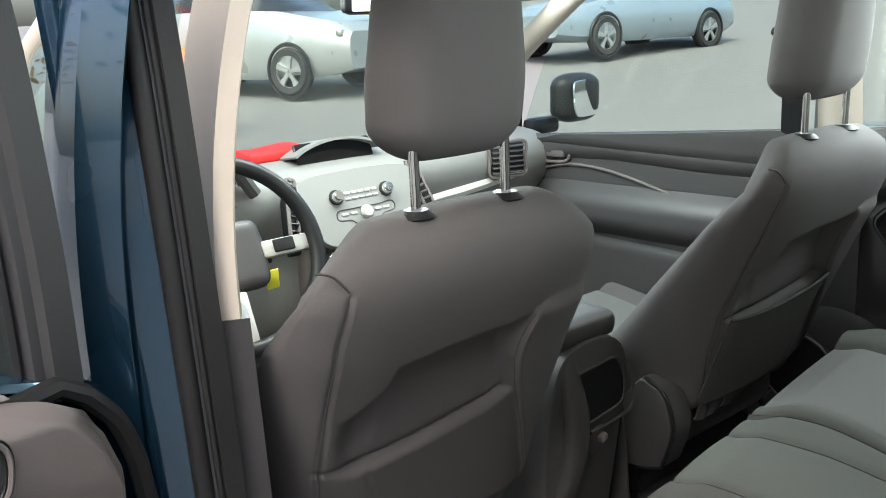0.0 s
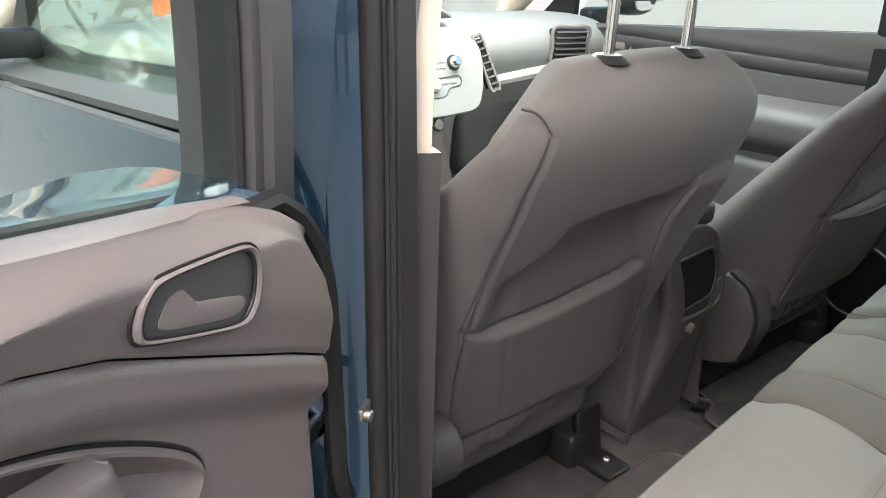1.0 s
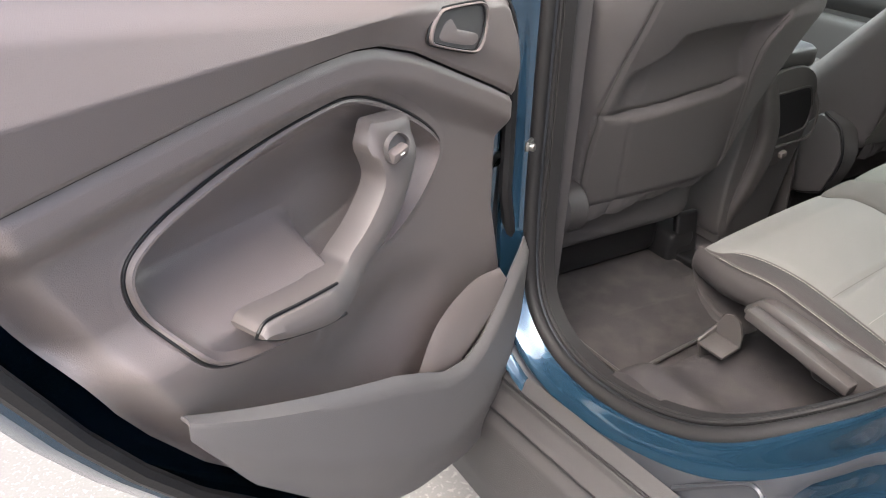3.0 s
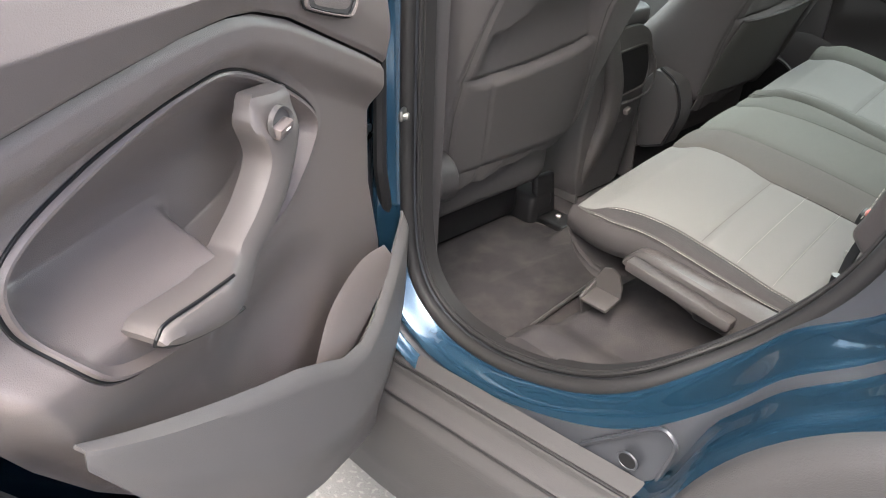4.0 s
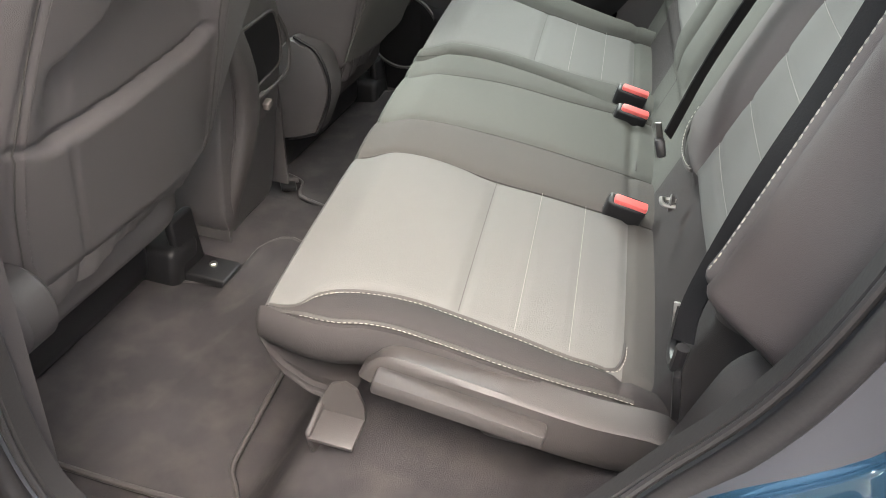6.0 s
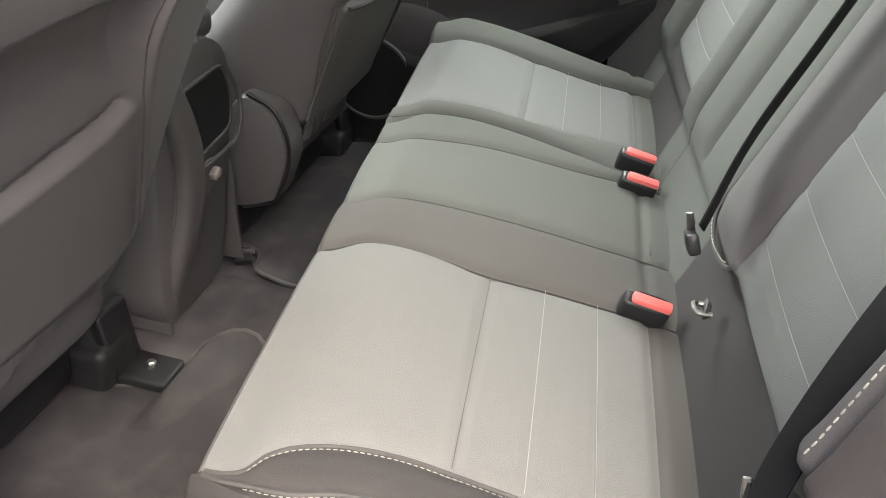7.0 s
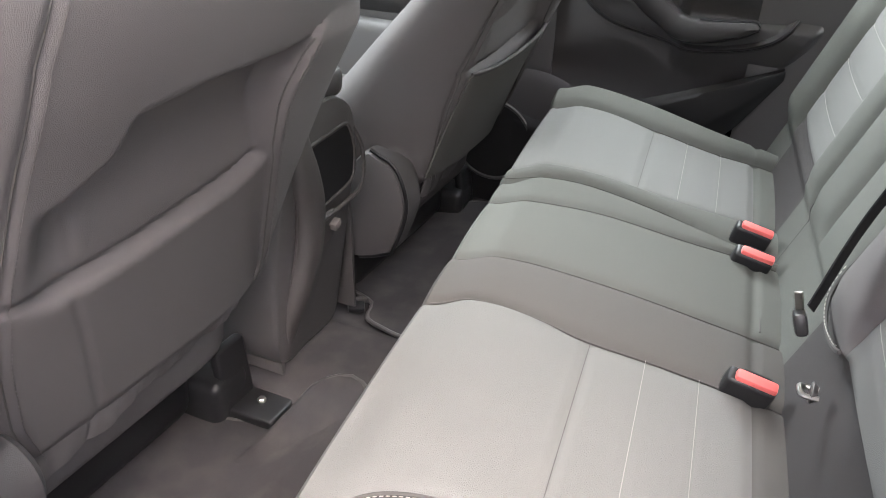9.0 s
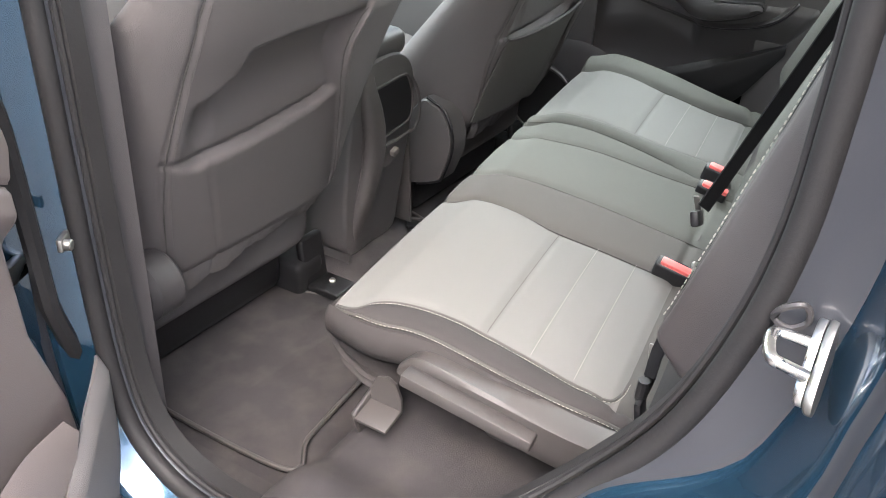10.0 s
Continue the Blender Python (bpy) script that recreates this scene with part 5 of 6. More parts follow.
def belts():
    b = thing("seat_belt", (-0.51, -0.63, 0.78), "black webbing lap and shoulder belt hanging by the outer rear seat", "seat belt", "rear seat belts")
    part("webbing", strap([(-0.512, -0.626, 0.768), (-0.498, -0.626, 0.795), (-0.486, -0.638, 0.85), (-0.480, -0.655, 0.92), (-0.476, -0.678, 1.0), (-0.473, -0.703, 1.10), (-0.471, -0.740, 1.22)], 0.027, (0.78, 0.42, 0.15)), WEBBING, b, "black webbing")
    loop = spline([(-0.530, -0.625, 0.775), (-0.527, -0.624, 0.752), (-0.505, -0.622, 0.745), (-0.490, -0.622, 0.752), (-0.484, -0.622, 0.785)], 24)
    part("tongue", tube(loop, 0.0062, 8), BLACK, b, "black plastic belt tongue")
    part("tongue_plate", box((0.003, 0.006, 0.040), (-0.484, -0.618, 0.768), 0.001, 2, (-8, 6, 0)), STEEL_DULL, b, "bright steel plate")
    part("anchor", box((0.022, 0.008, 0.050), (-0.532, -0.630, 0.728), 0.003, 2, (-10, 0, 0)), BLACK, b, "dull steel anchor plate")
    c = thing("seat_belt", (-0.2, -0.58, 0.80), "black webbing middle belt hanging before the backrest", "seat belt", "rear seat belts")
    part("webbing", strap([(-0.195, -0.583, 0.822), (MIDBELT[0], -0.610, 0.90), (MIDBELT[1], -0.645, 1.0), (MIDBELT[2], -0.680, 1.10), (MIDBELT[3], -0.715, 1.2)], 0.036, (0.82, -0.28, -0.44)), WEBBING, c, "black webbing")
    part("tongue", box((0.036, 0.012, 0.022), (-0.196, -0.578, 0.806), 0.004, 2, (-20, 18, 0)), BLACK, c, "black plastic belt tongue")
    part("tongue_plate", box((0.003, 0.008, 0.034), (-0.186, -0.574, 0.818), 0.001, 1, (-16, -14, 0)), STEEL_DULL, c, "bright steel tongue plate")
    for x, y, z in ((-0.217, -0.600, 0.748), (0.49, -0.590, 0.765)):
        a = thing("child_seat_anchor", (x, y, z), "dark child seat anchor between cushion and backrest", "anchor", "child seat anchors")
        LOCAL.add(a.name)
        part("bar", tube(spline([(-0.008, -0.010, 0), (-0.008, 0.004, 0), (0.0, 0.008, 0.003), (0.008, 0.004, 0), (0.008, -0.010, 0)], 24), 0.0028, 8), STEEL_DULL, a, "dull steel bar")
        part("collar", disc(0.011, 0.006, (0, -0.002, 0), (90, 0, 0), 20, 0.009), TRIM_DARK, a)


belts()


# ---- front seats ----
def seat_rear(z):
    """Rear face of a front backrest."""
    return float(np.interp(z, SEAT_LINE[:, 1], SEAT_LINE[:, 0]))


SEAT_LINE = spline([(0.030, 0.60), (0.018, 0.66), (0.0, 0.72), (-0.035, 0.82), (-0.088, 0.95), (-0.125, 1.03), (-0.148, 1.10), (-0.145, 1.15), (-0.125, 1.185)], 60)


def crease(x, which):
    """Heights of the two folds across a front backrest's rear face."""
    if which == 0:
        return float(np.interp(x, [-0.16, -0.125, -0.115, -0.046, 0.06, 0.14], [0.95, 0.974, 1.004, 1.012, 1.016, 1.030]))
    return float(np.interp(x, [-0.21, -0.142, -0.044, 0.07, 0.11, 0.16], [0.866, 0.862, 0.870, 0.888, 0.905, 0.93]))


def flap(z):
    """Edge of the folded cloth down the inner side of a front backrest."""
    return float(np.interp(z, [0.66, 0.706, 0.814, 0.907, 0.953, 0.979, 1.027, 1.040], [0.205, 0.200, 0.150, 0.104, 0.088, 0.087, 0.098, 0.125]))


def side_seam(z):
    return float(np.interp(z, [0.66, 0.72, 0.80, 0.88, 1.0, 1.06, 1.12, 1.146], [0.138, 0.165, 0.183, 0.194, 0.198, 0.198, 0.188, 0.212]))


def panel_seam(z):
    return float(np.interp(z, [0.66, 0.762, 0.846], [-0.062, -0.095, -0.127]))


def seat_relief(x, z):
    """Knee hollow, folds and the proud flap on the rear face."""
    a, b = crease(x, 0), crease(x, 1)
    inner = ease(flap(z) + 0.004, flap(z) - 0.014, x) * ease(-0.185, -0.135, x)
    r = 0.034 * ease(a + 0.003, a - 0.016, z) * inner * (1 - 0.62 * ease(a - 0.03, b, z)) * ease(b - 0.020, b + 0.003, z)
    r += 0.005 * bumpy(z - b, 0.008) * ease(-0.215, -0.18, x) * ease(flap(z), flap(z) - 0.02, x)
    # the folded strip down the inner side stands proud, its edge crisp
    r -= 0.009 * ease(flap(z) - 0.003, flap(z) + 0.003, x) * ease(0.66, 0.70, z) * ease(1.045, 1.015, z)
    # the sewn grooves beside it and down the lower panel
    r += 0.0035 * bumpy(abs(x) - side_seam(z), 0.006) * ease(0.64, 0.68, z) * ease(1.15, 1.11, z) * (x < 0)
    r += 0.0022 * bumpy(x - panel_seam(z), 0.008) * ease(0.86, 0.84, z)
    return r


def front_seat():
    seat = thing("front_seat", (-0.405, 0, 0), "charcoal cloth front seat with head restraint", "car seat", "front seats")
    LOCAL.add(seat.name)

    def back(x, y, z):
        t = (z + 0.28) / 0.56
        zz = 0.628 + 0.555 * t
        f = (y + 0.07) / 0.14  # 0 at the rear face, 1 in front
        behind = float(np.interp(t, [0, 0.12, 0.35, 0.60, 0.74, 0.85, 0.93, 1.0], [0.72, 0.76, 0.83, 0.90, 0.93, 0.92, 0.85, 0.64]))
        ahead = float(np.interp(t, [0, 0.3, 0.5, 0.75, 0.88, 1.0], [0.88, 0.92, 0.97, 0.97, 0.86, 0.60]))
        if x > 0:  # the inner side keeps its width down to the hinge
            behind = float(np.interp(t, [0, 0.06, 0.27, 0.49, 0.67, 0.80, 0.90, 1.0], [0.93, 0.95, 0.92, 0.90, 0.88, 0.88, 0.82, 0.62]))
        px = x * (behind + (ahead - behind) * ease(0, 0.8, f))
        side = abs(px) / 0.26
        rear, front = seat_rear(zz), min(0.25, -0.135 + 0.84 * (1.178 - zz))
        front = max(front, rear + 0.075)
        yy = rear + (front - rear) * f
        yy += 0.040 * side**4 * (1 - f)
        yy += seat_relief(px, zz) * ease(0.5, 0.1, f)
        return px, yy, zz - 0.035 * side**2.5 * ease(0.8, 1, t) * 0.6

    body = part("backrest", pillow((0.52, 0.14, 0.56), 0.055, (150, 10, 150), back), FABRIC_DARK, seat, "charcoal cloth backrest")

    def rear_face(x, zz):
        return seat_rear(zz) + 0.040 * (abs(x) / 0.26) ** 4 + seat_relief(x, zz)

    for s in (-1, 1):
        if s > 0:
            seam = [(flap(z), z) for z in np.linspace(0.68, 1.02, 60)]
        else:
            seam = [(-side_seam(z), z) for z in np.linspace(0.66, 1.120, 60)]
        part("seam", tube([(x, rear_face(x, z) - 0.0002, z) for x, z in seam], 0.0010, 6), THREAD_DARK, body)
        part("stitching", dashes([(x + 0.007, rear_face(x + 0.007, z) - 0.0010, z) for x, z in seam]), TRIM_MID, body)
        # recliner cover beside the hinge
        cov = spline([(0.103, 0.722), (0.072, 0.724), (0.044, 0.708), (0.025, 0.668), (0.023, 0.628), (0.040, 0.572), (0.052, 0.556), (0.125, 0.540), (0.165, 0.62)], 60, True)
        c = cov.mean(0)
        rows = [[(s * (0.186 + d), c[0] + (p[0] - c[0]) * k, c[1] + (p[1] - c[1]) * k) for p in cov] for d, k in ((0, 1), (0.052, 1), (0.060, 0.95), (0.063, 0.8))]
        if s < 0:
            cover = part("recliner_cover", rings(rows, True, True), TRIM_DARK, seat, "charcoal plastic recliner cover")
            part("cover_rim", tube([(s * 0.243, p[0] - 0.002, p[1] + 0.002) for p in cov[2:34]], 0.0035, 6), BLACK, cover)
        post = [(s * 0.070, -0.100, 1.150 + 0.16 * k / 6) for k in range(7)]
        part("head_restraint_post", tube(post, 0.0062, 12), CHROME, seat, "chrome post")
        part("post_collar", disc(0.024, 0.010, (s * 0.070, -0.100, 1.174), (0, 0, 0), 24, 0.017), BLACK, seat, "black collar")
        if s > 0:
            rail = part("seat_rail_cover", box((0.075, 0.22, 0.075), (s * 0.235, 0.20, 0.455), 0.014, 3), BLACK, seat, "black seat rail cover")
            part("rail_foot", box((0.068, 0.082, 0.018), (s * 0.255, 0.062, 0.436), 0.005, 3), BLACK, rail)
            part("rail_upright", box((0.062, 0.018, 0.105), (s * 0.250, 0.103, 0.480), 0.006, 3, (-10, 0, 0)), BLACK, rail)
            part("rail_bolt", disc(0.007, 0.006, (s * 0.258, 0.060, 0.444), (0, 0, 0), 6), STEEL, rail)

    def rest(x, y, z):
        t = (z + 0.115) / 0.23
        wide = float(np.interp(t, [0, 0.15, 0.4, 1.0], [0.84, 0.98, 1.0, 0.80]))
        bow = 0.02 * (x / 0.13) ** 2
        return x * wide, -0.092 + y + bow - 0.03 * (t - 0.5) * 0.6 + 0.02 * (t - 0.5) ** 2, 1.350 + z

    part("head_restraint", pillow((0.205, 0.105, 0.23), 0.046, (26, 14, 24), rest), FABRIC_DARK, seat, "charcoal cloth head restraint")

    def sit(x, y, z):
        f = (z + 0.07) / 0.14
        top = 0.640 + 0.05 * ease(0.1, 0.55, 0.31 + y) + 0.030 * bumpy(abs(x) - 0.23, 0.06)
        return x, 0.34 + y, 0.52 + (top - 0.52) * f

    part("cushion", pillow((0.50, 0.50, 0.14), 0.045, (30, 24, 8), sit), FABRIC_DARK, seat, "charcoal cloth cushion")
    part("cloth_panel", sheet(lambda u, v: (-0.17 + 0.34 * u, 0.14 + 0.42 * v, 0.650 + 0.05 * ease(0.1, 0.55, 0.11 + 0.42 * v)), 20, 20, 0.01), FABRIC_LITE, seat, "light grey cloth seat panel")
    part("seat_base", box((0.40, 0.42, 0.10), (0, 0.34, 0.49), 0.02), BLACK, seat)
    # loose cloth hem below the backrest
    def hem(u, v):
        x = -0.150 + 0.33 * u
        fold = 0.0014 * math.sin(60 * u + 2 * math.sin(13 * u)) * v
        return x, rear_face(x, 0.690) + 0.014 + 0.010 * v * v + fold, 0.680 - (0.044 - 0.008 * u + 0.008 * math.sin(5 * u + 1) + 0.003 * math.sin(23 * u)) * v

    part("seam", tube([(x, rear_face(x, z) - 0.0006, z) for x, z in spline([(-0.188, 1.120), (-0.205, 1.140), (-0.222, 1.146)], 12)], 0.0014, 6), THREAD_DARK, body)
    part("hem", sheet(hem, 160, 8, 0.003), FABRIC_DARK, seat, "loose cloth hem")
    return seat


driver = front_seat()
other = copy_thing(driver, pose(0.395, -0.035, 0))
LOCAL.add(other.name)


def map_pocket(seat):
    """A slack cloth pocket on the rear of a front backrest, open at its top edge."""
    def bag(u, v):
        x = -0.175 + 0.30 * u
        z = 0.675 + (0.185 + 0.03 * u) * v
        swell = 0.016 * math.sin(math.pi * u) ** 0.5 * (0.35 + 0.65 * v)
        return x, seat_rear(z) + 0.040 * (abs(x) / 0.26) ** 4 - 0.004 - swell, z

    part("map_pocket", sheet(bag, 40, 24, 0.003), FABRIC_BAND, seat, "slack cloth map pocket")
    part("pocket_hem", tube([bag(u, 1.0) for u in np.linspace(0, 1, 30)], 0.0035, 6), FABRIC_EDGE, seat)


map_pocket(other)
part("recliner_disc", disc(0.046, 0.055, (-0.170, 0.012, 0.685), (0, -90, 0), 28), TRIM_FAR, driver, "dark round recliner cover")


# ---- console and dashboard ----
def console():
    c = thing("centre_console", (0, 0.4, 0.47), "charcoal moulded centre console with padded lid and rear pocket", "console")

    def flank(u, v):
        prof = [(-0.105, 0.47), (-0.100, 0.60), (-0.088, 0.74), (-0.075, 0.80), (-0.05, 0.822), (0.05, 0.822), (0.075, 0.80), (0.088, 0.74), (0.100, 0.60), (0.105, 0.47)]
        k = v * (len(prof) - 1)
        j = min(int(k), len(prof) - 2)
        x, z = [prof[j][n] + (prof[j + 1][n] - prof[j][n]) * (k - j) for n in (0, 1)]
        y = 0.048 + 0.62 * u
        return x, y + (0.0 if u > 0 else 0.02 * math.sin(math.pi * v)), z - 0.10 * ease(0.42, 0.55, u) * ease(0.6, 0.8, z)

    part("body", sheet(flank, 30, 45, 0.006), TRIM_DARK, c, "charcoal console body")
    lid = part("armrest_lid", pillow((0.155, 0.30, 0.05), 0.02, (12, 20, 6), lambda x, y, z: (x + 0.002, 0.205 + y, 0.862 + z)), TRIM_DARK, c, "padded armrest lid")
    shell = spline([(-0.112, 0.49), (-0.124, 0.60), (-0.116, 0.70), (-0.098, 0.79), (-0.070, 0.836), (-0.02, 0.850), (0.04, 0.848), (0.082, 0.820), (0.096, 0.765), (0.086, 0.70), (0.062, 0.62), (0.046, 0.54), (0.036, 0.49), (-0.04, 0.485)], 72, True)
    hole = spline([(-0.020, 0.706), (-0.024, 0.740), (-0.050, 0.792), (-0.046, 0.800), (0.0, 0.804), (0.046, 0.806), (0.061, 0.792), (0.074, 0.758), (0.071, 0.722), (0.052, 0.712), (0.020, 0.708)], 72, True)
    turn = min(range(72), key=lambda k: np.linalg.norm(hole[k] - np.array([-0.022, 0.72])))
    start = min(range(72), key=lambda k: np.linalg.norm(shell[k] - np.array([-0.122, 0.62])))
    hole, shell = np.roll(hole, -turn, 0), np.roll(shell, -start, 0)
    flat = lambda o, k, y: [(o.mean(0)[0] + (p[0] - o.mean(0)[0]) * k, y, o.mean(0)[1] + (p[1] - o.mean(0)[1]) * k) for p in o]
    rear = part("rear_panel", rings([flat(shell, 1.0, 0.13), flat(shell, 1.0, 0.058), flat(shell, 0.985, 0.049), flat(shell, 0.95, 0.046), flat(hole, 1.12, 0.043), flat(hole, 1.04, 0.040)], True, False), TRIM_DARK, c, "charcoal rear face")
    part("pocket", rings([flat(hole, 1.04, 0.040), flat(hole, 1.0, 0.044), flat(hole, 0.95, 0.085), flat(hole, 0.90, 0.125), flat(hole, 0.5, 0.127)], True, True), BLACK, rear, "deep open pocket")
    part("pocket_rim", loop_tube(flat(hole, 1.03, 0.040), 0.0028, 8), TRIM_MID, rear)
    part("pocket_step", box((0.075, 0.050, 0.003), (0.020, 0.080, 0.735), 0.001, 1), TRIM_DARK, rear)
    lip = spline([(0.082, 0.052, 0.800), (0.094, 0.036, 0.755), (0.090, 0.034, 0.702), (0.045, 0.034, 0.690), (-0.020, 0.034, 0.686)], 30)
    part("panel_edge", tube(lip, 0.0034, 8), TRIM_MID, rear)
    part("socket_cover", plate(spline([(-0.020, -0.022), (-0.024, 0.006), (-0.012, 0.022), (0.018, 0.024), (0.022, 0.004), (0.010, -0.020)], 32, True), 0.007, None, Matrix(((1, 0, 0, 0.002), (0, 0, -1, 0.046), (0, 1, 0, 0.662), (0, 0, 0, 1)))), TRIM_MID, rear, "grey power socket cover")
    part("power_socket", box((0.018, 0.012, 0.013), (0.012, 0.034, 0.666), 0.003, 2, (0, -20, 0)), TRIM_LITE, rear, "pale tab of the power socket")
    ridge = spline([(-0.050, 0.044, 0.838, 0.012), (-0.060, 0.036, 0.810, 0.020), (-0.058, 0.026, 0.765, 0.026), (-0.052, 0.022, 0.715, 0.027), (-0.058, 0.022, 0.650, 0.026), (-0.076, 0.028, 0.585, 0.024), (-0.088, 0.038, 0.535, 0.018), (-0.090, 0.046, 0.495, 0.014)], 48)
    rows = [[(x + r * math.copysign(abs(math.cos(a)) ** 0.6, math.cos(a)), y + 0.022 + (0.42 * r + 0.012) * math.sin(a), z) for a in np.linspace(0, 2 * math.pi, 28, endpoint=False)] for x, y, z, r in ridge]
    part("side_ridge", rings(rows, True, True), TRIM_MID, rear, "grey curved side ridge")
    part("ridge_edge", tube([(x - 0.98 * r, y + 0.020, z) for x, y, z, r in ridge[14:]], 0.0018, 6), TRIM_MID, rear)


console()


def dashboard():
    d = thing("dashboard", (0, 0.95, 0.6), "pale grey moulded dashboard with vents and radio panel", "dashboard")
    prof = [(1.36, 1.02), (1.20, 1.068), (1.02, 1.085), (0.90, 1.080), (0.845, 1.062), (0.825, 1.035), (0.832, 0.985), (0.86, 0.93), (0.90, 0.86), (0.91, 0.72), (0.95, 0.60)]
    p = spline(prof, 40)

    def top(u, v):
        x = -0.72 + 1.44 * u
        k = min(39, int(round(v * 39)))
        y, z = p[k]
        bend = 0.05 * (abs(x) / 0.72) ** 3
        hood = 0.045 * bumpy(x + 0.385, 0.19) * ease(1.15, 0.95, y) * ease(0.99, 1.04, z)
        pod = 0.055 * ease(0.20, 0.13, abs(x)) * ease(1.02, 0.9, z)
        return x, y + bend * 0.3 - pod * 0.6, z + hood - 0.01 * (x / 0.72) ** 2

    part("top_pad", sheet(top, 72, 39, 0.01), DASH, d, "pale grey soft dash pad")
    # radio panel
    face = pose(0.02, 0.792, 0.995, 66, 0, 0)
    stack = part("radio_panel", plate(spline([(-0.150, 0.062), (-0.05, 0.075), (0.05, 0.075), (0.150, 0.062), (0.162, 0.0), (0.125, -0.090), (0.05, -0.105), (-0.05, -0.105), (-0.125, -0.090), (-0.162, 0.0)], 60, True), 0.018, None, face), DASH, d, "pale grey radio panel")

    def on_face(x, y, up=0.018):
        return face @ Vector((x, y, up))

    def key(x, y, w, h, mat=SILVER):
        ob = part("key", box((w, h, 0.004), (0, 0, 0), 0.0015, 1), mat, stack)
        ob.matrix_basis = face @ pose(x, y, 0.019)

    for x in (-0.070, 0.070):
        rim = part("knob_ring", disc(0.018, 0.006, on_face(x, 0.012), (66, 0, 0), 28), BLACK, stack)
        part("knob", disc(0.014, 0.022, on_face(x, 0.012), (66, 0, 0), 28, 0.0125), CHROME, rim, "chrome knob")
    part("knob", disc(0.017, 0.012, on_face(0.0, -0.034), (66, 0, 0), 28, 0.015), SILVER, stack, "silver select knob")
    part("key_outline", loop_tube([on_face(x, y, 0.0185) for x, y in spline([(-0.075, -0.022), (-0.04, -0.020), (0.04, -0.020), (0.078, -0.018), (0.080, -0.038), (0.045, -0.045), (0.025, -0.062), (-0.025, -0.062), (-0.045, -0.047), (-0.078, -0.042)], 60, True)], 0.0016, 5), TRIM_DARK, stack)
    for k in range(5):
        key(-0.038 + 0.019 * k, 0.018, 0.016, 0.008)
        key(-0.038 + 0.019 * k, 0.004, 0.016, 0.006)
    for k in (-0.058, -0.034, 0.034, 0.058):
        key(k, -0.031, 0.018, 0.007)
    # a black box added as the shadow beneath the radio panel
    part("shadow_band", box((0.30, 0.03, 0.022), (0.0, 0.858, 0.886), 0.008, 2, (-22, 0, 0)), BLACK, d, "black strip standing for the shadow under the radio panel")
    def hood(u, v):
        return -0.125 + 0.25 * u + 0.02, 0.852 + 0.13 * v, 1.080 + 0.062 * math.sin(math.pi * (0.06 + 0.88 * u)) ** 0.45 - 0.02 * v

    part("display_hood", sheet(hood, 30, 8, 0.006), DASH, d, "pale hood over the display")
    part("display", box((0.215, 0.008, 0.066), (0.02, 0.885, 1.100), 0.003, 1, (-24, 0, 0)), SCREEN, d, "dark dash display")

    def vent(name, at, size, turn, n, label="black slatted air vent"):
        m = pose(*at, *turn)
        w, h = size
        body = part(name, box((w, 0.03, h), (0, 0, 0), 0.006), BLACK, d, label)
        body.matrix_basis = m
        for k in range(n):
            s = part("slat", box((w * 0.94, 0.014, 0.003), (0, -0.018, -h / 2 + h * (k + 0.5) / n), 0.0012, 1, (20, 0, 0)), TRIM_DARK, body)
            s.matrix_parent_inverse = Matrix()
        r = part("surround", loop_tube([(a * w / 2 * 1.04, -0.016, b * h / 2 * 1.06) for a, b in spline([(-1, -1), (0, -1.04), (1, -1), (1.02, 0), (1, 1), (0, 1.04), (-1, 1), (-1.02, 0)], 40, True)], 0.005, 6), TRIM, body)
        r.matrix_parent_inverse = Matrix()
        return body

    vent("air_vent", (0.52, 0.815, 1.028), (0.105, 0.085), (0, 0, -14), 6)
    vent("air_vent", (0.205, 0.800, 1.000), (0.022, 0.120), (-20, -16, -10), 7)
    vent("air_vent", (-0.165, 0.800, 1.000), (0.022, 0.120), (-20, 16, 10), 7)
    vent("air_vent", (-0.61, 0.805, 0.985), (0.15, 0.075), (0, 0, 14), 5)
    part("trim_strip", tube(spline([(0.20, 0.845, 0.945), (0.40, 0.835, 0.960), (0.66, 0.850, 0.985)], 20), 0.017, 8), PALE, d, "silver trim strip")
    part("glovebox", box((0.44, 0.06, 0.20), (0.42, 0.90, 0.80), 0.03, 3, (-8, 0, 0)), TRIM_DARK, d, "charcoal glovebox lid")
    part("heater_panel", box((0.24, 0.12, 0.26), (0.0, 0.86, 0.80), 0.03, 3, (-16, 0, 0)), TRIM, d, "grey heater panel")
    for x in (-0.06, 0.0, 0.06):
        part("knob", disc(0.019, 0.018, (x, 0.800, 0.868), (74, 0, 0), 24, 0.016), CHROME, d, "chrome ringed heater knob")
    part("instrument_hood", tube(spline([(-0.53, 0.80, 1.05), (-0.48, 0.80, 1.115), (-0.385, 0.80, 1.135), (-0.29, 0.80, 1.115), (-0.24, 0.80, 1.05)], 30), 0.016, 8), TRIM_DARK, d, "dark instrument hood")
    for x in (-0.45, -0.32):
        dial = part("dial", disc(0.055, 0.02, (x, 0.845, 1.065), (80, 0, 0), 32), SCREEN, d, "dark round dial")
        part("dial_ring", loop_tube([(x + 0.055 * math.cos(a), 0.826 + 0.01 * math.sin(a), 1.065 + 0.055 * math.sin(a)) for a in np.linspace(0, 2 * math.pi, 32, endpoint=False)], 0.004, 6), CHROME, dial)
    red = thing("red_cloth", (-0.12, 1.2, 1.08), "folded red cloth lying on the dashboard", "cloth")
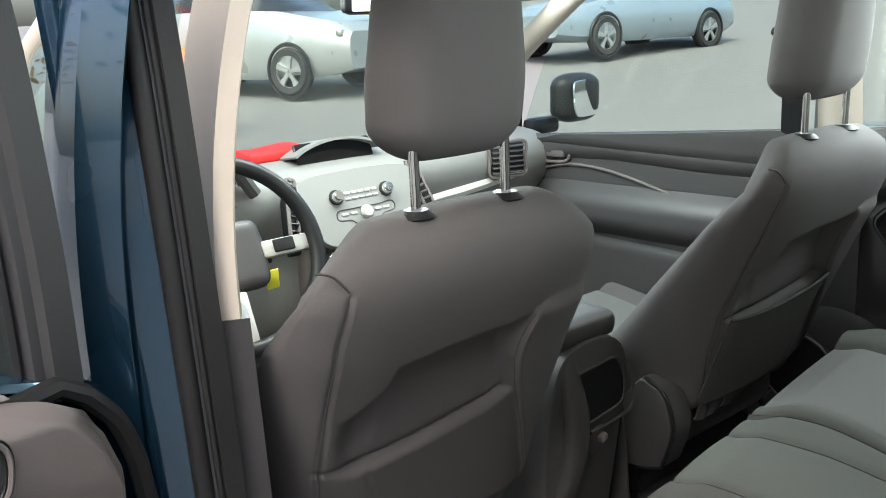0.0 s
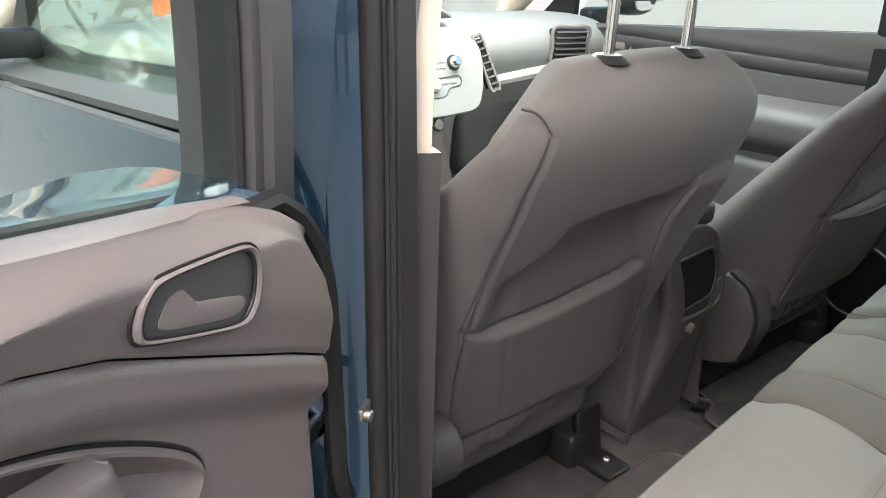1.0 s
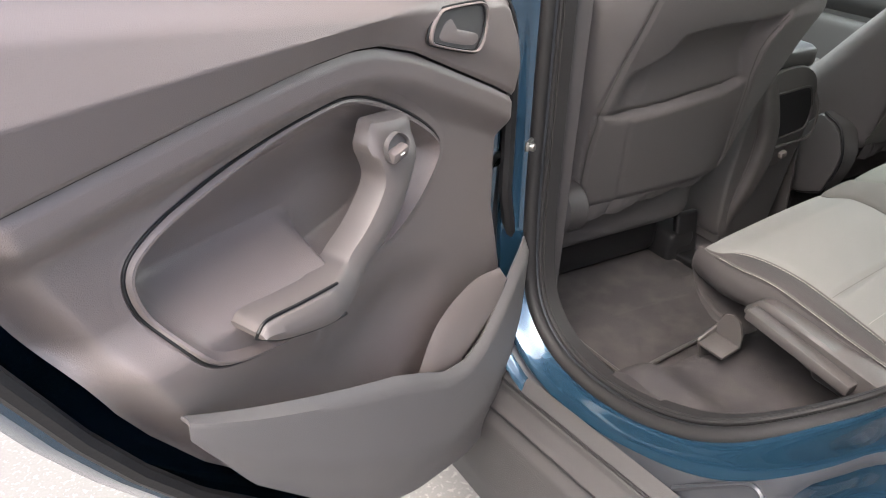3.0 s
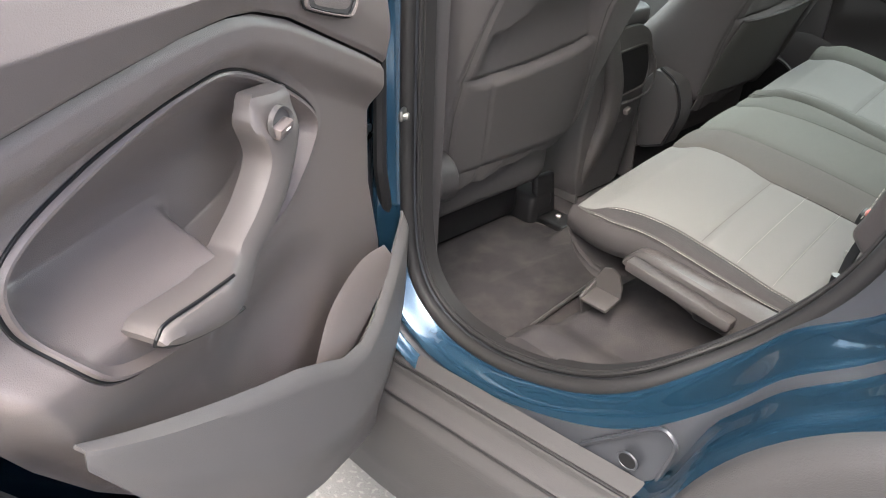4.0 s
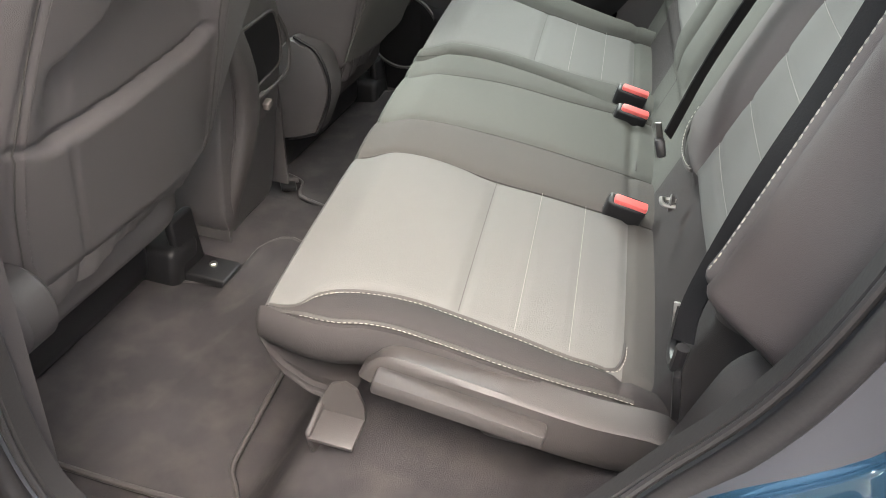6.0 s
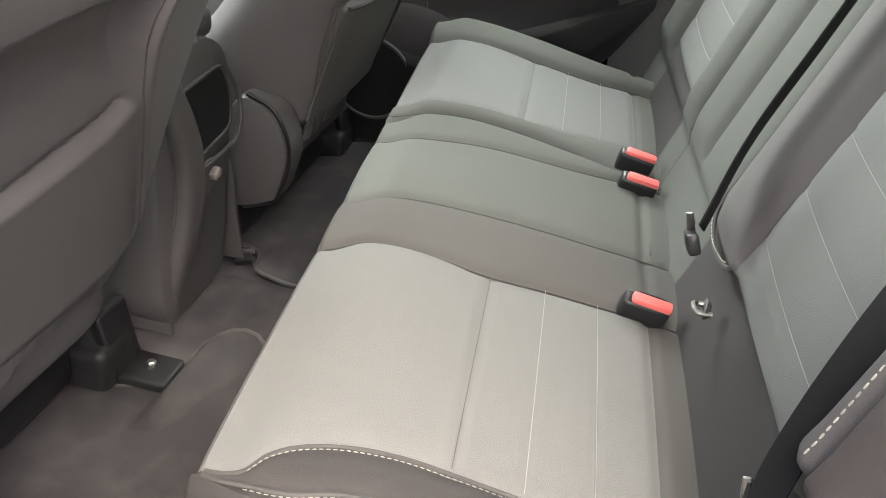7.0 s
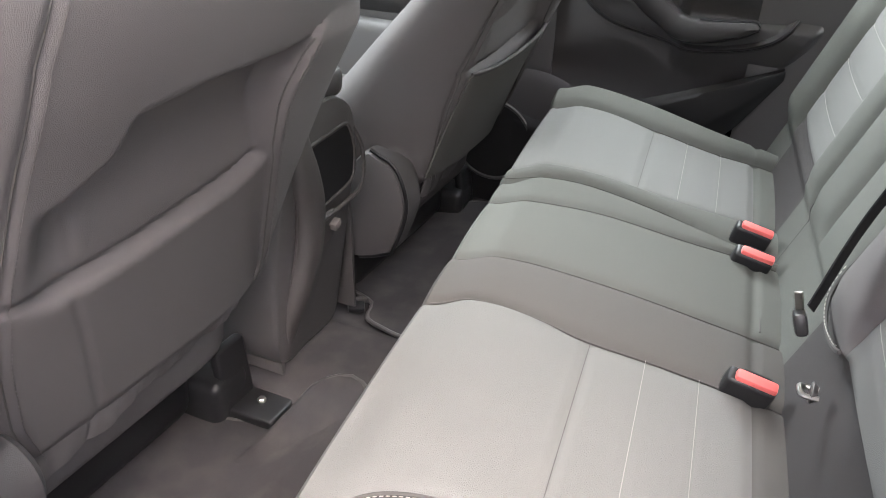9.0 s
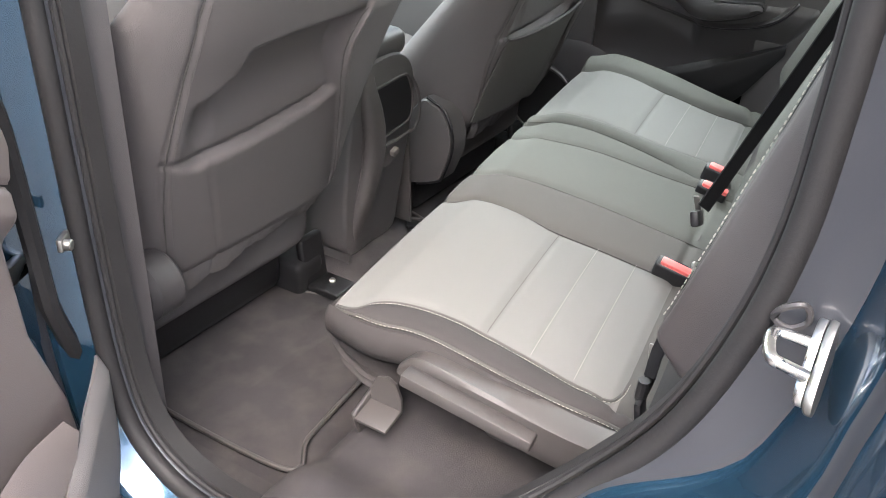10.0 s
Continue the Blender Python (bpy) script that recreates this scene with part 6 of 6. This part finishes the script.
    part("cloth", pillow((0.16, 0.10, 0.03), 0.012, (14, 10, 4), lambda x, y, z: (-0.10 + x, 0.98 + y, 1.105 + z + 0.008 * math.sin(40 * x) * math.cos(30 * y))), RED_CLOTH, red)

    w = thing("steering_wheel", (-0.40, 0.60, 0.98), "black steering wheel with silver spokes", "steering wheel")
    LOCAL.add(w.name)
    w.matrix_basis = pose(-0.40, 0.60, 0.98, 66, 0, 0)
    part("rim", loop_tube([(0.185 * math.cos(a), 0.185 * math.sin(a), 0) for a in np.linspace(0, 2 * math.pi, 64, endpoint=False)], 0.0165, 12), BLACK, w, "black leather rim")
    part("hub", pillow((0.17, 0.14, 0.05), 0.022, (12, 12, 6), lambda x, y, z: (x * (1 - 1.2 * abs(y)), y, z - 0.03)), TRIM_DARK, w, "charcoal airbag cover")
    for s in (-1, 1):
        sp = part("spoke", box((0.11, 0.035, 0.018), (s * 0.125, 0.0, -0.012), 0.006), SILVER, w, "silver spoke")
        part("button_pad", box((0.045, 0.026, 0.008), (s * 0.115, 0.002, 0.0), 0.003), BLACK, sp)
    part("spoke", box((0.03, 0.11, 0.018), (0, -0.125, -0.012), 0.006), SILVER, w)
    part("column", disc(0.05, 0.22, (0, 0, -0.25), (0, 0, 0), 20), TRIM_DARK, w)
    k = thing("key", (-0.26, 0.74, 0.93), "ignition key with a yellow tag", "key")
    part("blade", box((0.012, 0.05, 0.02), (-0.265, 0.735, 0.925), 0.004), BLACK, k)
    part("tag", box((0.030, 0.004, 0.042), (-0.262, 0.712, 0.880), 0.002), PAINT_YELLOW, k, "yellow paper tag")
    m = thing("rear_view_mirror", (0.02, 0.62, 1.46), "black interior rear view mirror", "mirror")
    part("housing", pillow((0.25, 0.03, 0.07), 0.014, (14, 4, 8), lambda x, y, z: (0.02 + x, 0.62 + y + 0.1 * x, 1.45 + z)), BLACK, m)
    part("glass", sheet(lambda u, v: (-0.092 + 0.224 * u, 0.601 + 0.1 * (-0.112 + 0.224 * u), 1.422 + 0.056 * v), 4, 4, 0.002), MIRROR, m)
    part("stem", tube([(0.02, 0.63, 1.48), (0.02, 0.68, 1.52)], 0.008, 8), BLACK, m)


dashboard()


def front_belt():
    b = thing("seat_belt", (0.69, 0.10, 0.9), "dark grey webbing front seat belt hanging on the far pillar", "seat belt", "front seat belts")
    part("webbing", strap([(0.655, 0.075, 1.34), (0.672, 0.078, 1.20), (0.680, 0.080, 1.05), (0.684, 0.085, 0.80), (0.686, 0.090, 0.60)], 0.047, (0, 1, 0)), WEBBING, b, "dark webbing")
    part("guide_loop", tube(spline([(0.652, 0.035, 1.345), (0.648, 0.075, 1.338), (0.652, 0.118, 1.345)], 12), 0.010, 8), BLACK, b, "black guide loop")
    part("guide_cover", box((0.020, 0.075, 0.060), (0.662, 0.076, 1.385), 0.010, 3), BEIGE, b)


front_belt()


# ---- floor details ----
def floor_things():
    mat_pts = spline([(-0.565, -0.168), (-0.50, -0.162), (-0.42, -0.154), (-0.31, -0.143), (-0.20, -0.125), (-0.11, -0.095), (-0.085, -0.05), (-0.112, 0.0), (-0.160, 0.020), (-0.186, 0.080), (-0.212, 0.180), (-0.24, 0.26), (-0.50, 0.30), (-0.56, 0.18)], 90, True)
    m = thing("floor_mat", (-0.4, 0.05, 0.43), "charcoal carpet floor mat with bound edge", "floor mat", "floor mats")
    c = mat_pts.mean(0)
    rows = []
    for k, dz in ((1.0, 0.002), (1.0, 0.010), (0.975, 0.012), (0.5, 0.012)):
        rows.append([(c[0] + (p[0] - c[0]) * k, c[1] + (p[1] - c[1]) * k, max(floor_height(*p) if k > 0.9 else 0.42, 0.42) + dz) for p in mat_pts])
    part("carpet", rings(rows, True, True), CARPET, m, "charcoal tufted carpet")
    part("binding", loop_tube([(p[0], p[1], max(0.42, floor_height(*p)) + 0.009) for p in mat_pts], 0.0040, 8), TRIM_MID, m, "grey bound edge")
    far_pts = spline([(0.130, -0.09), (0.132, 0.02), (0.150, 0.046), (0.188, 0.056), (0.205, 0.085), (0.225, 0.16), (0.25, 0.24), (0.50, 0.26), (0.545, 0.17), (0.60, 0.14), (0.645, 0.07), (0.66, -0.02), (0.63, -0.12), (0.40, -0.14)], 90, True)
    m2 = thing("floor_mat", (0.4, 0.05, 0.43), "charcoal carpet floor mat with bound edge", "floor mat", "floor mats")
    c = far_pts.mean(0)
    rows = []
    for k, dz in ((1.0, 0.002), (1.0, 0.010), (0.975, 0.012), (0.5, 0.012)):
        rows.append([(c[0] + (p[0] - c[0]) * k, c[1] + (p[1] - c[1]) * k, max(floor_height(*p) if k > 0.9 else 0.42, 0.42) + dz) for p in far_pts])
    part("carpet", rings(rows, True, True), CARPET, m2, "charcoal tufted carpet")
    part("binding", loop_tube([(p[0], p[1], max(0.42, floor_height(*p)) + 0.009) for p in far_pts], 0.0040, 8), TRIM_MID, m2, "grey bound edge")
    hook = thing("mat_hook", (0.168, 0.075, 0.43), "black plastic mat hook on the floor", "hook")
    part("plate", box((0.036, 0.030, 0.010), (0.172, 0.080, 0.428), 0.004, 2, (0, 0, 30)), BLACK, hook)
    part("post", box((0.006, 0.026, 0.012), (0.184, 0.078, 0.434), 0.002, 2, (0, 0, 30)), TRIM_DARK, hook)
    b = thing("floor_bracket", (-0.53, -0.34, 0.53), "grey moulded bracket on the floor under the rear seat", "bracket")
    part("foot", box((0.040, 0.048, 0.006), (-0.546, -0.317, 0.586), 0.002, 2, (0, -12, 0)), TRIM_MID, b)
    o = [(-0.024, 0.0), (-0.023, 0.022), (-0.014, 0.042), (0.0, 0.048), (0.014, 0.042), (0.023, 0.022), (0.024, 0.0)]
    part("upright", plate(o, 0.006, None, Matrix(((0, 0, 1, -0.530), (1, 0, 0, -0.317), (0, 1, 0, 0.588), (0, 0, 0, 1)))), TRIM_MID, b)
    part("web", box((0.050, 0.006, 0.050), (-0.535, -0.292, 0.575), 0.002, 1, (0, -20, 0)), TRIM_MID, b)
    s = thing("sill_trim", (-0.66, -0.3, 0.46), "charcoal carpeted sill trim inside the door opening", "trim")

    def sill(u, v):
        y = 0.10 - 0.62 * u
        return -0.715 + 0.11 * v, y, 0.548 - 0.105 * ease(0.0, 0.75, v) + 0.10 * ease(-0.36, -0.54, y) * (1 - 0.5 * v)

    part("cover", sheet(sill, 40, 12, 0.006), CARPET, s)
    k = thing("door_striker", (-0.715, -0.765, 0.965), "zinc plated door striker bolted to the jamb", "door striker")
    along, wide = Vector((0.062, 0.0, 0.051)).normalized(), Vector((-0.63, 0.20, 0.75)).normalized()
    mid = Vector((-0.712, -0.768, 0.974))
    turn = Matrix(((wide.x, along.x, 0, mid.x), (wide.y, along.y, 1, mid.y), (wide.z, along.z, 0, mid.z), (0, 0, 0, 1)))
    for grow, deep, name in ((1.12, -0.004, "backing_plate"), (1.0, 0.003, "plate")):
        o = spline([(-0.004, -0.034), (0.006, -0.033), (0.013, -0.020), (0.014, 0.016), (0.006, 0.033), (-0.006, 0.034), (-0.012, 0.016), (-0.012, -0.020)], 40, True) * grow * (0.72, 0.92)
        part(name, plate([tuple(p) for p in o], 0.006, None, turn @ Matrix.Translation((0, 0, deep))), STEEL_DULL if grow > 1 else STEEL, k, "zinc plated plate")
    bar = [(-0.707, -0.762, 0.983), (-0.707, -0.745, 0.984), (-0.708, -0.737, 0.984), (-0.714, -0.734, 0.984), (-0.728, -0.736, 0.982), (-0.736, -0.740, 0.981), (-0.736, -0.748, 0.979), (-0.733, -0.762, 0.975)]
    part("loop", tube(spline(bar, 40), 0.0042, 12), STEEL, k, "bent steel loop")
    for d in (-0.024, 0.024):
        at = mid + along * d
        part("bolt", disc(0.0050, 0.005, (at.x, at.y + 0.008, at.z), (90, 0, 0), 6), STEEL_DULL, k)
    g = thing("rubber_bumper", (-0.696, -0.742, 0.990), "small grey rubber bumper loop above the striker", "bumper")
    ring = spline([(-0.694, -0.731, 0.986), (-0.702, -0.735, 0.999), (-0.702, -0.746, 1.006), (-0.697, -0.751, 1.000), (-0.695, -0.752, 0.990), (-0.697, -0.742, 0.983)], 30, True)
    part("loop", loop_tube([tuple(p) for p in ring], 0.0024, 6), TRIM_FAR, g)


floor_things()


# ---- parked cars outside ----
def parked_car(at, turn, paint, height, label, length=4.6):
    """A simple full car: body lofted across its length, glazed cabin, wheels."""
    car = thing("parked_car", at, label, "car", "parked cars")
    LOCAL.add(car.name)
    car.matrix_basis = pose(*at, 0, 0, turn)
    L, W = length, 0.91
    rows = []
    for t in np.linspace(0, 1, 25):
        x = (t - 0.5) * L
        nose = 1 - 0.20 * abs(2 * t - 1) ** 4
        top = float(np.interp(t, [0, 0.04, 0.26, 0.5, 0.75, 0.95, 1], [0.70, 0.80, 0.96, 1.0, 1.0, 0.96, 0.75])) * height / 1.46
        low = 0.22 + 0.12 * abs(2 * t - 1) ** 6
        rows.append([(x, s * W * nose * k, low + (top - low) * h) for s, k, h in ((-1, 0.86, 0), (-1, 0.98, 0.15), (-1, 1.0, 0.5), (-1, 0.97, 0.85), (-1, 0.86, 1.0), (1, 0.86, 1.0), (1, 0.97, 0.85), (1, 1.0, 0.5), (1, 0.98, 0.15), (1, 0.86, 0))])
    part("body", rings(rows, True, True), paint, car)
    rows = []
    for t in np.linspace(0, 1, 15):
        x = -0.24 * L + t * 0.66 * L
        top = float(np.interp(t, [0, 0.3, 0.6, 1.0], [0.96, 1.42, 1.46, 1.0])) * height / 1.46
        rows.append([(x, -0.80, 0.93 * height / 1.46), (x, -0.62, top), (x, 0.62, top), (x, 0.80, 0.93 * height / 1.46)])
    part("cabin", rings(rows, True, True), SCREEN, car, "dark glazed cabin")
    for x in (-0.295 * L, 0.295 * L):
        for s in (-1, 1):
            prof = [(0.22, -0.09), (0.30, -0.105), (0.325, -0.08), (0.33, 0), (0.325, 0.08), (0.30, 0.105), (0.22, 0.09)]
            rows = [[(x + r * math.cos(a), s * 0.82 + w, 0.33 + r * math.sin(a)) for r, w in prof] for a in np.linspace(0, 2 * math.pi, 33)]
            tyre = part("wheel", rings(rows, False, False), TYRE, car, "black tyre")
            bm = bmesh.new()
            disc(0.225, 0.02, (x, s * 0.80, 0.33), (90, 0, 0), 28, None, bm)
            rim_dark = part("wheel_dish", bm, BLACK, tyre)
            bm = bmesh.new()
            for k in range(5):
                a = k * 2 * math.pi / 5 + 0.4
                rows = []
                for r, w in ((0.02, 0.03), (0.12, 0.028), (0.225, 0.05)):
                    o = Vector((x + r * math.cos(a), s * 0.905, 0.33 + r * math.sin(a)))
                    tt = Vector((-math.sin(a), 0, math.cos(a))) * w
                    rows.append([o + tt, o - tt, o - tt - Vector((0, s * 0.03, 0)), o + tt - Vector((0, s * 0.03, 0))])
                rings(rows, True, True, bm)
            rows = [[(x + r * math.cos(a), s * (0.905 - d), 0.33 + r * math.sin(a)) for r, d in ((0.215, 0), (0.235, 0), (0.235, 0.03), (0.215, 0.03), (0.215, 0))] for a in np.linspace(0, 2 * math.pi, 33)]
            rings(rows, False, False, bm)
            part("rim", bm, ALLOY, tyre, "five-spoke alloy rim")
            part("wheel_arch", loop_tube([(x + 0.36 * math.cos(a), s * 0.885, 0.34 + 0.36 * math.sin(a)) for a in np.linspace(0, 2 * math.pi, 40, endpoint=False)], 0.03, 6), BLACK, car)
    return car


def outside():
    def on(x, y):
        return x, y, ground_height(x, y)

    parked_car(on(11.6, 9.4), -3, PAINT_GREY, 1.46, "grey blue saloon car with alloy wheels parked on the lot", 4.7)
    suv = parked_car(on(5.0, 11.2), 112, PAINT_SILVER, 1.75, "silver white SUV parked on the lot facing the car", 4.6)
    part("grille", box((0.03, 0.55, 0.22), (-2.26, 0, 0.72), 0.02), BLACK, suv, "dark grille")
    for s in (-1, 1):
        part("headlight", box((0.10, 0.34, 0.10), (-2.16, s * 0.62, 0.82), 0.03), CHROME, suv)
    parked_car(on(9.3, 13.2), 40, PAINT_YELLOW, 1.45, "yellow car parked on the lot", 4.4)
    cone = thing("traffic_cone", on(2.6, 8.0), "orange plastic traffic barrel on the lot", "barrel")
    LOCAL.add(cone.name)
    part("barrel", disc(0.26, 1.0, (0, 0, 0), (0, 0, 0), 28, 0.20), ORANGE, cone, "orange plastic barrel")


outside()


def tree(at, height, seed):
    """A tapered trunk with limbs and a crown of many small leaves."""
    rng = random.Random(seed)
    t = thing("tree", at, "autumn tree with brown and yellow leaves, in a row added round the lot", "tree", "trees by the lot")
    LOCAL.add(t.name)
    bm = bmesh.new()
    tube([(0.10 * math.sin(k), 0.08 * math.cos(2 * k), height * 0.75 * k / 6) for k in range(7)], [0.16 * (1 - k / 7.5) for k in range(7)], 8, bm)
    tips = []
    for n in range(9):
        a, z = rng.uniform(0, 6.3), height * rng.uniform(0.3, 0.65)
        end = (math.cos(a) * height * rng.uniform(0.15, 0.3), math.sin(a) * height * rng.uniform(0.15, 0.3), z + height * rng.uniform(0.08, 0.3))
        tube([(0, 0, z), (end[0] * 0.5, end[1] * 0.5, z + 0.35 * (end[2] - z)), end], [0.06, 0.04, 0.015], 6, bm)
        tips.append(end)
    part("trunk", bm, BARK, t, "rough grey brown bark")
    verts, faces = [], []
    for n in range(2200):
        c = rng.choice(tips)
        r = height * 0.17
        p = Vector((c[0] + rng.gauss(0, r * 0.6), c[1] + rng.gauss(0, r * 0.6), c[2] + rng.gauss(0, r * 0.5)))
        x = Vector((rng.gauss(0, 1), rng.gauss(0, 1), rng.gauss(0, 1))).normalized()
        y = x.orthogonal().normalized()
        s = rng.uniform(0.07, 0.15)
        i = len(verts)
        verts += [p - x * s, p + y * s * 0.5, p + x * s, p - y * s * 0.5]
        faces.append((i, i + 1, i + 2, i + 3))
    me = bpy.data.meshes.new("crown")
    me.from_pydata(verts, [], faces)
    me.materials.append(LEAVES)
    crown = new("crown", me)
    crown.parent = t
    crown["label"] = "thin crown of autumn leaves"
    return t


def lot_edge():
    # trees continue the foliage at front left; the unseen rest darken the paint's reflections
    first = tree((-11.0, 4.0, 0), 7.0, 3)
    spots = [(-12.5, 9.0, 1.1), (-10.0, 14.5, 0.95), (-6.0, 19.0, 1.1), (-12.0, -1.5, 0.9), (-13.0, -7.0, 1.2), (-9.0, -12.0, 1.0), (-1.0, 23.0, 1.15), (-4.0, -15.0, 1.0), (4.0, -16.0, 1.1)]
    for k, (x, y, s) in enumerate(spots):
        copy_thing(first, pose(x, y, ground_height(x, y), 0, 0, 70 * k) @ Matrix.Scale(s, 4))


lot_edge()
